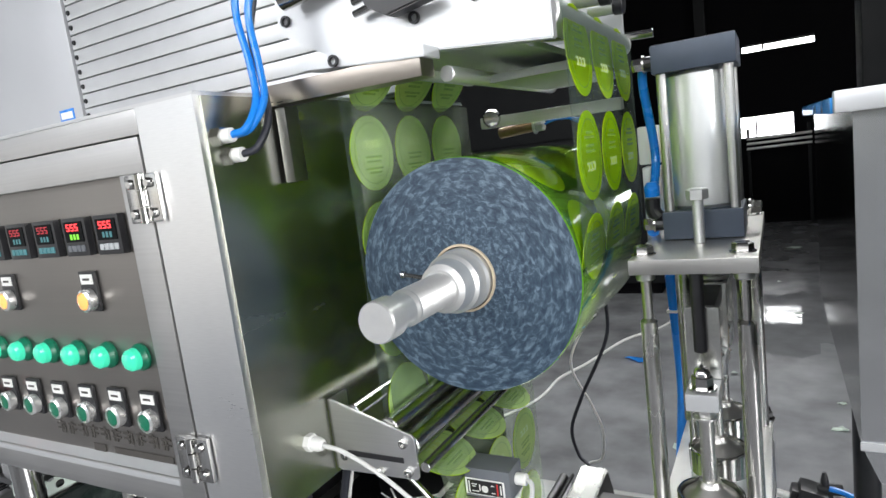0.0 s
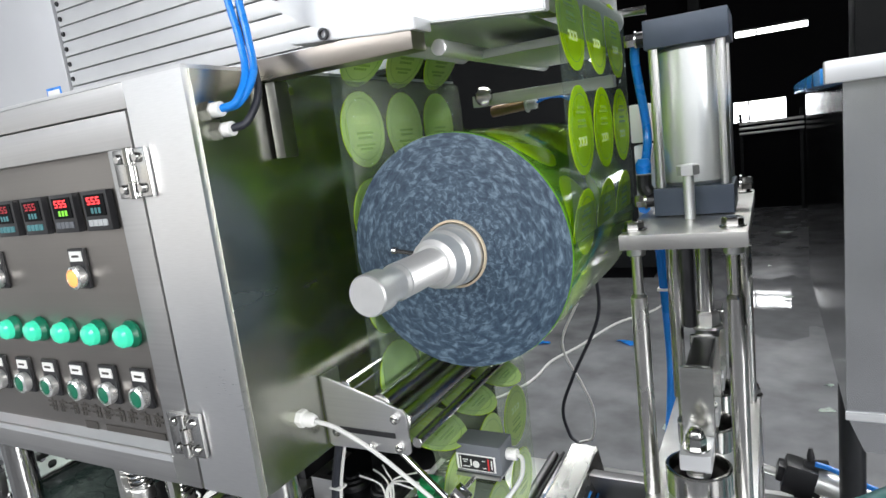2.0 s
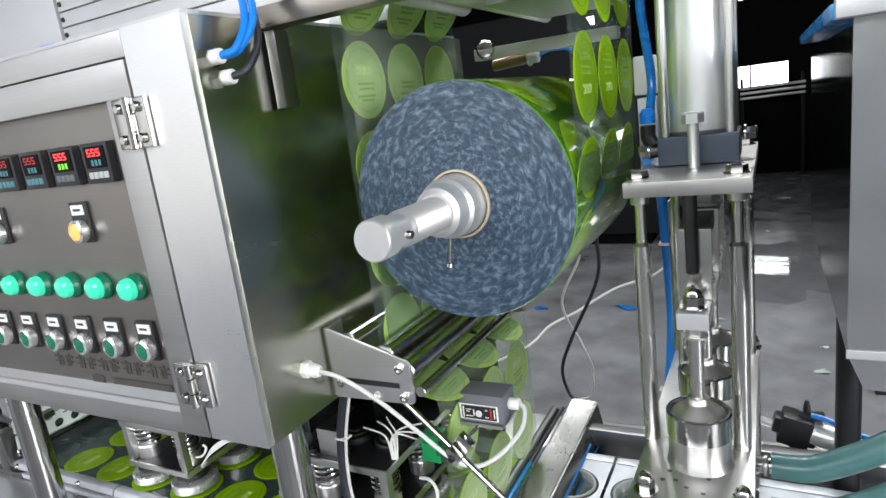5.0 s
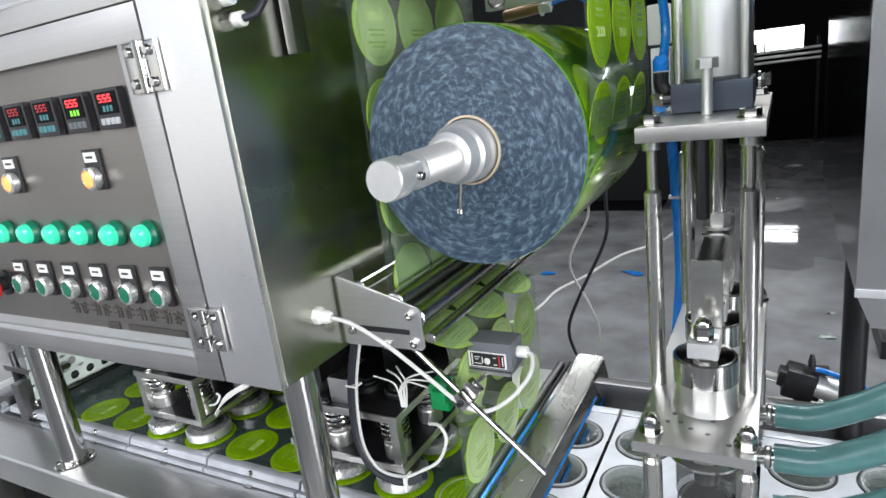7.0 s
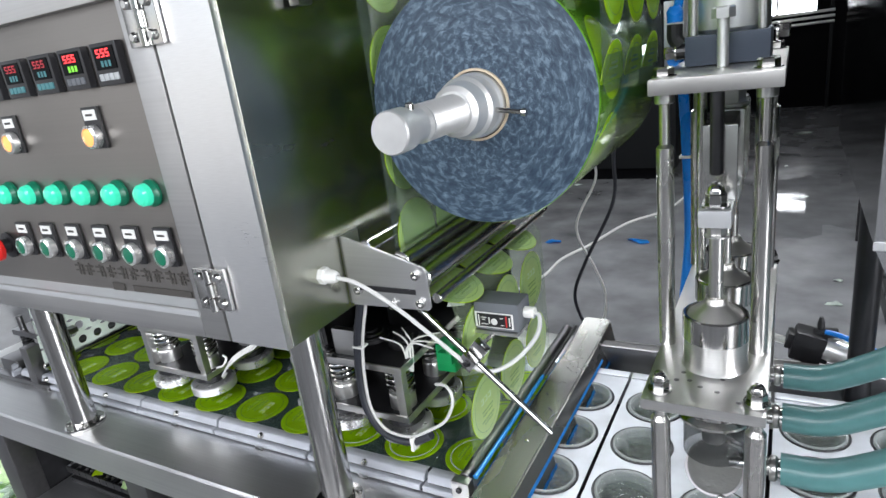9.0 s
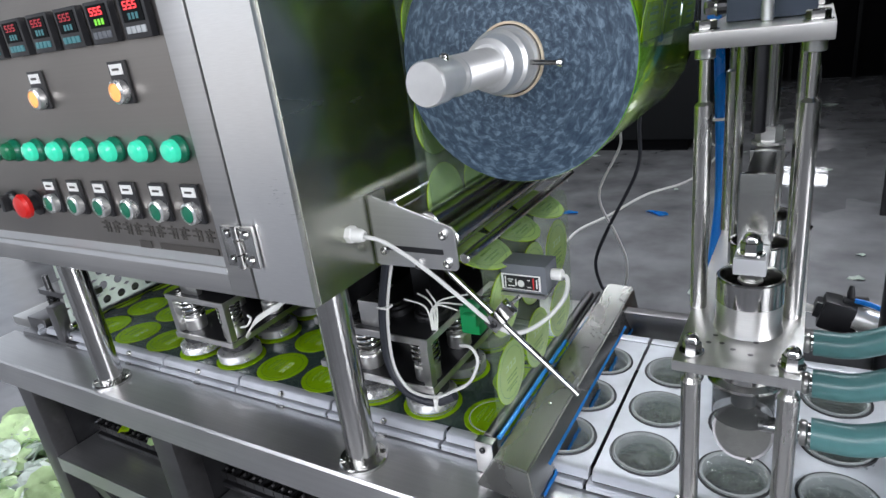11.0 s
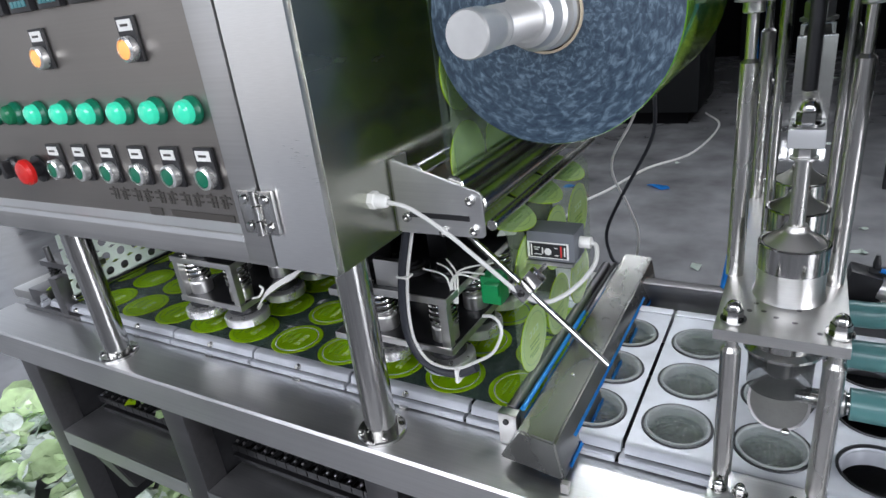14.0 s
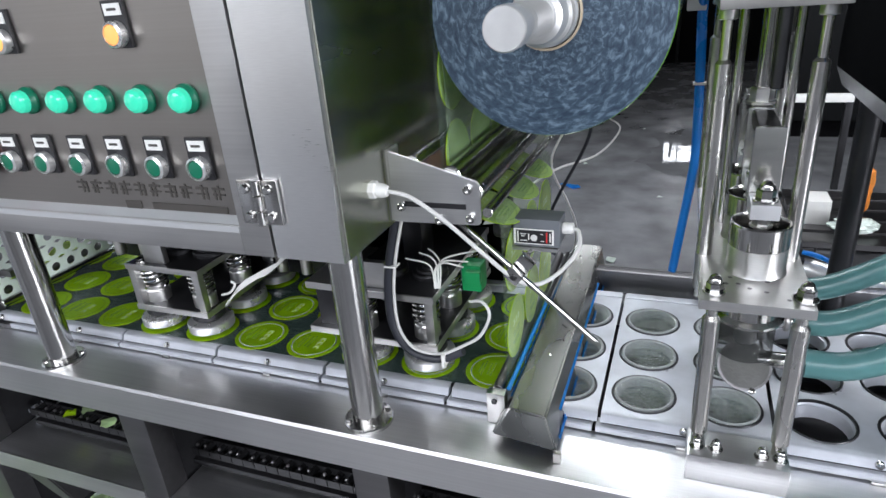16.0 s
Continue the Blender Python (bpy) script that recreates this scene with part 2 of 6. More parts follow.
CUPCLEAR = clear_mat("clear_cup", (0.90, 0.96, 0.93), 0.50, 0.06, 0.22)
CUPRIM = clear_mat("clear_cup_rim", (0.90, 0.95, 0.95), 0.50, 0.08, 0.55)
CUPWATER = clear_mat("cup_base", (0.90, 0.95, 0.92), 0.55, 0.08, 0.42)
WATER = clear_mat("clear_fill", (0.90, 0.95, 0.91), 0.42, 0.04, 0.04, 32)
TUBECLEAR = film_mat("clear_tube", (0.16, 0.17, 0.17), 0.90, 0.05, 1.0)
HAZE = film_mat("added_haze", (0.50, 0.62, 0.46), 0.84, 0.10, 0.8)
GUARD = film_mat("clear_guard", (0.92, 0.96, 0.90), 0.93, 0.05, 0.8)
HOSE = mat("teal_hose", (0.085, 0.215, 0.215), 0.34, 0, 0.2, 40, bump=0.1, bump_scale=60, coat=0.15, alpha=0.93)
BLUEFILM = mat("blue_protective_film", (0.04, 0.30, 0.75), 0.20, 0.2, 0.25, 60)
GREENCAP = mat("lit_green_cap", (0.03, 0.50, 0.30), 0.18, 0, 0.05, emit=0.50, emit_color=(0.08, 0.95, 0.60), coat=0.8)
GREENOFF = mat("green_cap", (0.004, 0.14, 0.075), 0.35, 0, 0.1)
GREENDIM = mat("unlit_green_lens", (0.01, 0.16, 0.07), 0.25, 0, 0.1)
ORANGE = mat("lit_orange_cap", (0.85, 0.42, 0.12), 0.35, 0, 0.1, emit=0.7, emit_color=(1.0, 0.42, 0.10))
RED = mat("red_mushroom", (0.60, 0.015, 0.012), 0.3, 0, 0.06)
DIGIT = mat("red_digits", (0.6, 0.02, 0.02), 0.4, emit=2.2, emit_color=(1.0, 0.06, 0.07))
DIGITDIM = mat("dim_red_digits", (0.3, 0.02, 0.03), 0.4, emit=0.22, emit_color=(1.0, 0.06, 0.08))
DIGITG = mat("green_digits", (0.1, 0.4, 0.02), 0.4, emit=0.7, emit_color=(0.35, 1.0, 0.08))
TEALBAR = mat("teal_keys", (0.06, 0.20, 0.22), 0.4)
INK = mat("dark_ink", (0.05, 0.045, 0.04), 0.5)
GREENPLUG = mat("green_connector", (0.005, 0.30, 0.09), 0.4)
REDINK = mat("red_print", (0.5, 0.03, 0.03), 0.5)
CONCRETE = mat("concrete_floor", (0.180, 0.182, 0.190), 0.17, 0, 0.60, 3.4, bump=0.05, bump_scale=30, rough_var=0.35)
SMOKED = mat("smoked_ceiling", (0.05, 0.05, 0.053), 0.8, 0, 0.1, 4)
PLASTER = mat("grey_plaster", (0.36, 0.37, 0.38), 0.8, 0, 0.08, 6)
# near-black base puts the unlit far hall into the wall colour
DARKWALL = mat("unlit_black", (0.0025, 0.0025, 0.003), 0.9, 0, 0.25, 4, spec=0.05)
# near-black for the dimness of the far hall; controller screens share it
DARKMACHINE = mat("dim_hall_and_screen_black", (0.003, 0.0035, 0.004), 0.6, 0.0, 0.2, 8, spec=0.12)
PANE = mat("bright_window", (0.9, 0.93, 0.95), 0.3, emit=9.0, emit_color=(0.95, 0.98, 1.0))
TAN = mat("brass_brown", (0.30, 0.20, 0.11), 0.35, 0.7, 0.15)
SCRAP = mat("waste_film", (0.46, 0.60, 0.33), 0.25, 0, 0.6, 14, bump=0.4, bump_scale=30, rand=0.3, coat=0.3)
SCRAPWHITE = mat("pale_waste_film", (0.66, 0.74, 0.68), 0.25, 0, 0.3, 14, bump=0.4, bump_scale=30, coat=0.3)
ORANGECLOTH = mat("orange_bag", (0.75, 0.26, 0.04), 0.6, 0, 0.3, 20)
BEIGE = mat("cardboard_core", (0.50, 0.42, 0.31), 0.7, 0, 0.12, 80)
# darker copy of the hopper steel: the dark hall's reflection is in the colour
HOPPER_DARK = mat("darkened_hopper_steel", (0.16, 0.165, 0.17), 0.10, 1.0, 0.15, 6, bump=0.02, bump_scale=9)
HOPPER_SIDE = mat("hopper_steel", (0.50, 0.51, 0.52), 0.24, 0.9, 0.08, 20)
ROLLEND, ROLLSIDE = roll_end_mat(), roll_side_mat()


# ---- mesh helpers ----
ORIGIN = {}


def thing(name, at, label, category, group=""):
    ob = new(name)
    ob.empty_display_size = 0.02
    ob.location = at
    ORIGIN[ob.name] = Vector(at)
    return tagged(ob, label, category, group)


def part(name, bm, material, parent=None, label="", smooth=True):
    """Links a bmesh, drawn in world places, as one mesh under a thing or part."""
    o = ORIGIN.get(parent.name, Vector()) if parent else Vector()
    bmesh.ops.translate(bm, verts=bm.verts, vec=-o)
    bmesh.ops.recalc_face_normals(bm, faces=bm.faces)
    me = bpy.data.meshes.new(name)
    bm.to_mesh(me)
    bm.free()
    me.materials.append(material)
    if smooth:
        me.shade_smooth()
        me.set_sharp_from_angle(angle=radians(24))
    ob = new(name, me)
    if parent:
        ob.parent = parent
        ORIGIN[ob.name] = o
    if label:
        ob["label"] = label
    return ob


def solid(name, bm, material, label, category, group="", kind=""):
    return tagged(part(name, bm, material), label, category, group, kind)


def box(x0, x1, y0, y1, z0, z1, bevel=0.0, bm=None, seg=2):
    b = bmesh.new()
    bmesh.ops.create_cube(b, size=1)
    for v in b.verts:
        v.co = Vector(((x0 + x1) / 2 + v.co.x * (x1 - x0), (y0 + y1) / 2 + v.co.y * (y1 - y0), (z0 + z1) / 2 + v.co.z * (z1 - z0)))
    if bevel:
        bmesh.ops.bevel(b, geom=b.edges[:], offset=bevel, segments=seg, affect="EDGES", profile=0.7)
    return b if bm is None else join(bm, b)


def join(bm, other):
    me = bpy.data.meshes.new("tmp")
    other.to_mesh(me)
    other.free()
    bm.from_mesh(me)
    bpy.data.meshes.remove(me)
    return bm


def lathe(profile, base, axis=(0, 0, 1), seg=32, bm=None):
    """Turns (radius, height) pairs round an axis through base."""
    b = bmesh.new()
    q = Vector(axis).to_track_quat("Z", "Y")
    rings = []
    for r, h in profile:
        rings.append([b.verts.new(Vector(base) + q @ Vector((r * math.cos(2 * math.pi * i / seg), r * math.sin(2 * math.pi * i / seg), h)))
                      for i in range(seg)] if r > 1e-6 else [b.verts.new(Vector(base) + q @ Vector((0, 0, h)))])
    for a, c in zip(rings, rings[1:]):
        for i in range(seg):
            j = (i + 1) % seg
            if len(a) == 1 and len(c) == 1:
                continue
            if len(a) == 1:
                b.faces.new((a[0], c[i], c[j]))
            elif len(c) == 1:
                b.faces.new((a[i], a[j], c[0]))
            else:
                b.faces.new((a[i], a[j], c[j], c[i]))
    return b if bm is None else join(bm, b)


def rod(p0, p1, r, seg=20, bm=None, chamfer=0.0):
    d = Vector(p1) - Vector(p0)
    h, c = d.length, chamfer or r * 0.12
    return lathe([(0, 0), (r - c, 0), (r, c), (r, h - c), (r - c, h), (0, h)], p0, d.normalized(), seg, bm)


def pipe(p0, p1, r, wall=0.002, seg=32, bm=None):
    d = Vector(p1) - Vector(p0)
    h = d.length
    return lathe([(r - wall, 0), (r, 0), (r, h), (r - wall, h), (r - wall, 0)], p0, d.normalized(), seg, bm)


def curve_points(pts, steps=8):
    p = [Vector(a) for a in pts]
    p = [2 * p[0] - p[1]] + p + [2 * p[-1] - p[-2]]
    out = []
    for i in range(1, len(p) - 2):
        a, b, c, d = p[i - 1:i + 3]
        for s in range(steps):
            t = s / steps
            out.append(0.5 * (2 * b + (c - a) * t + (2 * a - 5 * b + 4 * c - d) * t * t + (3 * b - a - 3 * c + d) * t ** 3))
    return out + [p[-2]]


def hose(pts, r, seg=10, steps=8, bm=None):
    """A round tube along a smooth line through the points."""
    b = bmesh.new()
    line = curve_points(pts, steps)
    side = Vector((0.3, 0.2, 1)).normalized()
    rings = []
    for i, c in enumerate(line):
        t = (line[min(i + 1, len(line) - 1)] - line[max(i - 1, 0)]).normalized()
        side = (side - t * side.dot(t)).normalized()
        up = t.cross(side)
        rings.append([b.verts.new(c + r * (math.cos(2 * math.pi * k / seg) * side + math.sin(2 * math.pi * k / seg) * up)) for k in range(seg)])
    for a, c in zip(rings, rings[1:]):
        for k in range(seg):
            b.faces.new((a[k], a[(k + 1) % seg], c[(k + 1) % seg], c[k]))
    b.faces.new(rings[0])
    b.faces.new(rings[-1])
    return b if bm is None else join(bm, b)


def prism(points, axis, a0, a1, bevel=0.0, bm=None):
    """Extrudes a flat outline: axis 'x' takes (y, z), 'y' takes (x, z), 'z' takes (x, y)."""
    b = bmesh.new()

    def at(p, a):
        return {"x": (a, p[0], p[1]), "y": (p[0], a, p[1]), "z": (p[0], p[1], a)}[axis]
    f = b.faces.new([b.verts.new(at(p, a0)) for p in points])
    res = bmesh.ops.extrude_face_region(b, geom=[f])
    for v in [g for g in res["geom"] if isinstance(g, bmesh.types.BMVert)]:
        v.co = Vector(at(("xyz".index(axis) == 0 and (v.co.y, v.co.z)) or ("xyz".index(axis) == 1 and (v.co.x, v.co.z)) or (v.co.x, v.co.y), a1))
    bmesh.ops.recalc_face_normals(b, faces=b.faces)
    if bevel:
        bmesh.ops.bevel(b, geom=b.edges[:], offset=bevel, segments=2, affect="EDGES")
    return b if bm is None else join(bm, b)


def hexbolt(base, axis, r, h, bm=None, washer=True):
    b = lathe([(0, 0), (r * 0.96, 0), (r, h * 0.1), (r, h * 0.85), (r * 0.86, h), (0, h)], base, axis, 6, bm)
    if washer:
        b = lathe([(0, -h * 0.2), (r * 1.25, -h * 0.2), (r * 1.25, 0), (0, 0)], base, axis, 20, b)
    return b


def domenut(base, r, bm=None):
    b = lathe([(0, 0), (r, 0), (r, r * 1.0), (r * 0.86, r * 1.15)], base, (0, 0, 1), 6, bm)
    prof = [(r * 0.84 * math.cos(a), r * 1.1 + r * 1.0 * math.sin(a)) for a in [k * math.pi / 12 for k in range(7)]]
    b = lathe(prof, base, (0, 0, 1), 20, b)
    return lathe([(0, -r * 0.25), (r * 1.3, -r * 0.25), (r * 1.3, 0), (0, 0)], base, (0, 0, 1), 20, b)


def sheet(rows, thick=0.0006):
    """A thin closed sheet through rows of points."""
    b = bmesh.new()
    v = [[b.verts.new(p) for p in r] for r in rows]
    for a, c in zip(v, v[1:]):
        for i in range(len(a) - 1):
            b.faces.new((a[i], a[i + 1], c[i + 1], c[i]))
    bmesh.ops.solidify(b, geom=b.faces[:], thickness=thick)
    return b


# ---- the hall ----
def hall():
    floor = solid("floor", box(-9, 7, -5.2, 10.4, -0.2, 0), CONCRETE, "worn grey concrete factory floor, damp in places", "floor", kind="structure")
    solid("ceiling", box(-9, 7, -5.2, 10.4, 5.4, 5.6), SMOKED, "smoke-grey hall ceiling", "ceiling", kind="structure")
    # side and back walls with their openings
    solid("wall_north", far_wall(), DARKWALL, "far wall coloured near-black for the unlit hall, with window openings", "wall", kind="structure")
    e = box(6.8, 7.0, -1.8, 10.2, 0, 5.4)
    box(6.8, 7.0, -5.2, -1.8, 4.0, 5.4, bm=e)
    solid("wall_east", e, DARKWALL, "hall wall coloured near-black for the unlit hall, with an opening cut for the east lamp", "wall", kind="structure")
    w = box(-9, -8.8, -5.2, -2.0, 0, 5.4)
    box(-9, -8.8, 3.4, 10.2, 0, 5.4, bm=w)
    box(-9, -8.8, -2.0, 3.4, 4.0, 5.4, bm=w)
    solid("wall_west", w, PLASTER, "grey plastered wall with an open gate", "wall", kind="structure")
    s = box(-8.8, -8.6, -5.2, -5.0, 0, 1.6)
    box(-4.6, 6.8, -5.2, -5.0, 0, 1.6, bm=s)
    box(-8.8, 6.8, -5.2, -5.0, 5.0, 5.4, bm=s)
    for x in (-8.8, -4.9, 2.6, 6.0):
        box(x, x + 0.8, -5.2, -5.0, 1.6, 5.0, bm=s)
    solid("wall_south", s, PLASTER, "grey plastered wall with a gate and a high window band", "wall", kind="structure")


WINDOWS = [(-0.37, 0.54, 2.47, 2.58), (-0.43, 0.25, 1.26, 1.58), (-3.6, -2.4, 2.5, 2.66), (1.9, 3.0, 2.46, 2.60)]


def far_wall():
    """The far wall, pieced round its window openings, each column on its own."""
    b = bmesh.new()
    cuts = sorted({-9.0, 7.0} | {v for w in WINDOWS for v in w[:2]})
    for x0, x1 in zip(cuts, cuts[1:]):
        z = 0.0
        for w in sorted((w for w in WINDOWS if w[0] <= x0 + 1e-6 and w[1] >= x1 - 1e-6), key=lambda w: w[2]):
            box(x0, x1, 10.2, 10.4, z, w[2], bm=b)
            z = w[3]
        box(x0, x1, 10.2, 10.4, z, 5.4, bm=b)
    return b


def windows():
    for i, (x0, x1, z0, z1) in enumerate(WINDOWS):
        w = thing("window_%d" % (i + 1), ((x0 + x1) / 2, 10.3, z0), "bright window strip in the dark far wall", "window")
        w["kind"] = "structure"
        part("pane", box(x0, x1, 10.31, 10.33, z0, z1), PANE, w, "daylit frosted pane")
        f = box(x0, x1, 10.27, 10.35, z0, z0 + 0.015)
        box(x0, x1, 10.27, 10.35, z1 - 0.015, z1, bm=f)
        k = x0 + (x1 - x0) * 0.3
        box(k - 0.012, k + 0.012, 10.27, 10.35, z0 + 0.015, z1 - 0.015, bm=f)
        part("window_frame", f, DARKMACHINE, w)


hall()
windows()


# ---- machine frame ----
DECK, TOP = 0.835, 0.862       # deck and mould plate heights
FRONT = 0.502                  # front edge of the deck
ROWY = [0.672, 0.776, 0.880]   # the three lanes of cups
PITCH, STEP = 0.2215, 0.11075  # mould plate length and cup spacing


def machine_frame():
    m = thing("machine_frame", (-0.5, 0.8, 0), "brushed stainless steel frame of the filling line, with open bays below", "machine frame")
    d = prism([(FRONT, DECK - 0.062), (FRONT, DECK - 0.004), (FRONT + 0.004, DECK), (0.607, DECK), (0.607, DECK - 0.012), (FRONT + 0.012, DECK - 0.012), (FRONT + 0.012, DECK - 0.062)], "x", -1.72, 1.6)
    part("front_deck", d, STEEL_X, m)
    b = box(-1.72, 1.6, 0.985, 1.14, DECK - 0.05, DECK, 0.003)
    part("rear_deck", b, STEEL_X, m)
    part("rear_rail", box(-0.30, 0.9, 1.02, 1.045, DECK, DECK + 0.05, 0.003), SHADOWSTEEL, m)
    # trough, rear panel and side plates in dark steel stand for the shade inside
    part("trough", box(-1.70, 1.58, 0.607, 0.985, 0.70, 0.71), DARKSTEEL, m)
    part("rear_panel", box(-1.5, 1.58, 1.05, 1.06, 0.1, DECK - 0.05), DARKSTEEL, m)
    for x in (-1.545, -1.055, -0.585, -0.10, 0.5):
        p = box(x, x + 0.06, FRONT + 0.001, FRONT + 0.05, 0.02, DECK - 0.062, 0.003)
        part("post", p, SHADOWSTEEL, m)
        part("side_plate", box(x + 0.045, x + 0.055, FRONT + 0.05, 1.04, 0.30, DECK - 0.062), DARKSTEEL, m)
    for x0, x1 in ((-1.485, -1.055), (-0.995, -0.585), (-0.525, -0.10), (-0.04, 0.5)):
        part("shelf", box(x0, x1, FRONT + 0.002, 1.04, 0.572, 0.592, 0.003), STEEL_X, m, "bare steel bay shelf")
        part("shelf_lip", box(x0, x1, FRONT - 0.001, FRONT + 0.001, 0.552, 0.592), STEEL_X, m)
    part("diagonal_brace", prism([(-1.49, 0.55), (-1.40, 0.55), (-1.30, 0.47), (-1.33, 0.46)], "y", 0.52, 0.56, 0.003), SHADOWSTEEL, m)
    # added plate: darkness behind the heads, also blocks light from the back
    part("rear_guard", box(-1.40, -0.455, 0.988, 0.994, DECK + 0.002, 1.132, 0.001), DARKWALL, m, "added near-black plate standing for the dark behind the sealing heads")
    # return strand of the drive chain in the bays
    for y in (0.600, 0.665):
        ch, pins = bmesh.new(), bmesh.new()
        for i in range(80):
            x = -1.44 + i * 0.026
            rod((x, y - 0.012, 0.632), (x, y + 0.012, 0.632), 0.0075, 8, ch)
            box(x - 0.012, x + 0.012, y - 0.016, y - 0.013, 0.624, 0.640, bm=ch)
            box(x + 0.001, x + 0.025, y + 0.012, y + 0.015, 0.624, 0.640, bm=ch)
            lathe([(0.0034, 0), (0.0034, 0.003), (0, 0.0045)], (x + (0.003 if i % 3 else -0.004), y - 0.004, 0.6390), (0, -0.35, 1), 6, pins)
        part("drive_chain", ch, DARKSTEEL, m, "greasy roller chain")["kind"] = "stuff"
        part("chain_bolt_row", pins, SHADOWSTEEL, m, "worn chain bolts")["kind"] = "stuff"
    part("chain_guide", box(-1.44, 0.4, 0.580, 0.70, 0.604, 0.616, 0.003), DARKSTEEL, m)
    # end bracket with its arm at the discharge end
    e = box(-1.66, -1.43, 0.60, 0.63, DECK, DECK + 0.012, 0.002)
    box(-1.50, -1.47, 0.60, 0.63, DECK + 0.012, DECK + 0.10, 0.002, e)
    rod((-1.485, 0.615, DECK + 0.06), (-1.485, 0.9, DECK + 0.06), 0.009, 12, e)
    part("end_bracket", e, SHADOWSTEEL, m)
    return m


machine_frame()


def cabinet_legs():
    proto = thing("cabinet_leg", (-0.567, 0.545, DECK), "polished round steel leg on a bolted flange", "leg", "legs under the cabinet")
    part("tube", rod((-0.567, 0.545, DECK + 0.006), (-0.567, 0.545, 1.134), 0.0235, 32), CHROME, proto)
    part("flange", lathe([(0, 0), (0.037, 0), (0.037, 0.005), (0.035, 0.007), (0.0235, 0.007), (0.0235, 0.014), (0, 0.014)], (-0.567, 0.545, DECK), seg=40), CHROME, proto)
    for k in range(4):
        a = radians(45 + 90 * k)
        part("screw", hexbolt((-0.567 + 0.030 * math.cos(a), 0.545 + 0.030 * math.sin(a), DECK + 0.007), (0, 0, 1), 0.0045, 0.004, washer=False), CHROME, proto)
    copy_thing(proto, pose(-1.207, 0.545, DECK))
    copy_thing(proto, pose(-0.567, 1.06, DECK))
    copy_thing(proto, pose(-1.207, 1.06, DECK))


cabinet_legs()

# ---- control cabinet ----
CX, CY, CB, CT = -0.519, 0.467, 1.134, 1.623   # right edge, front, underside, top
PY = 0.480                                     # recessed panel face


def cabinet():
    c = thing("control_cabinet", (-1.05, 0.8, CB), "brushed stainless control cabinet with a hinged front door", "control cabinet")
    s = prism([(CX, CY), (CX, 1.10), (CX - 0.004, 1.10), (CX - 0.004, CY + 0.004), (-0.613, CY + 0.004), (-0.613, CY)], "z", CB, CT)
    part("corner_sheet", s, CORNER, c)
    part("side_sheet", box(CX + 0.0005, CX + 0.003, CY + 0.008, 1.10, CB + 0.001, CT - 0.001), SIDE, c, "bright satin side sheet, tinted slightly for the green it reflects")
    part("top", box(-1.75, CX - 0.001, CY + 0.002, 1.10, CT, CT + 0.004), STEEL_X, c)
    part("bottom", box(-1.75, CX - 0.004, CY + 0.006, 1.10, CB + 0.001, CB + 0.005), SHADOWSTEEL, c)
    part("back", box(-1.75, CX - 0.004, 1.096, 1.10, CB + 0.005, CT), SHADOWSTEEL, c)
    part("end_sheet", box(-1.754, -1.75, CY + 0.002, 1.10, CB, CT), STEEL, c)
    part("top_rail", box(-1.75, -0.6135, CY, CY + 0.02, 1.594, CT - 0.0005, 0.002), DOORSTEEL, c)
    d = box(-1.70, -0.6165, CY - 0.001, PY + 0.004, 1.552, 1.592, 0.0015)
    box(-0.661, -0.6165, CY - 0.001, PY + 0.004, CB, 1.552, 0.0015, d)
    box(-1.70, -0.661, CY - 0.001, PY + 0.004, CB, 1.1735, 0.0015, d)
    door = part("door", d, DOORSTEEL, c, "brushed steel cabinet door frame")
    part("panel", box(-1.70, -0.661, PY, PY + 0.003, 1.1735, 1.552), PANEL, door, "warm grey brushed control panel")
    for z in (1.523, 1.208):
        h = bmesh.new()
        for sx in (-0.6335, -0.6025):
            box(sx - 0.0125, sx + 0.0125, CY - 0.007, CY - 0.001, z - 0.0275, z + 0.0275, 0.002, h)
            for dz in (-0.017, 0.017):
                lathe([(0, 0), (0.0058, 0), (0.0058, 0.003), (0.004, 0.005), (0, 0.005)], (sx, CY - 0.007, z + dz), (0, -1, 0), 14, h)
        for k in range(3):
            rod((-0.618, CY - 0.008, z - 0.028 + 0.019 * k), (-0.618, CY - 0.008, z - 0.010 + 0.019 * k), 0.0055, 16, h)
        part("hinge", h, CHROME, c, "chromed butt hinge")
    part("sill", prism([(PY, 1.1815), (CY - 0.002, 1.1715), (CY - 0.002, 1.1640), (PY, 1.1640)], "x", -1.70, -0.6612), ALU, door, "bright folded sill of the panel")
    return c, door


CAB, DOOR = cabinet()


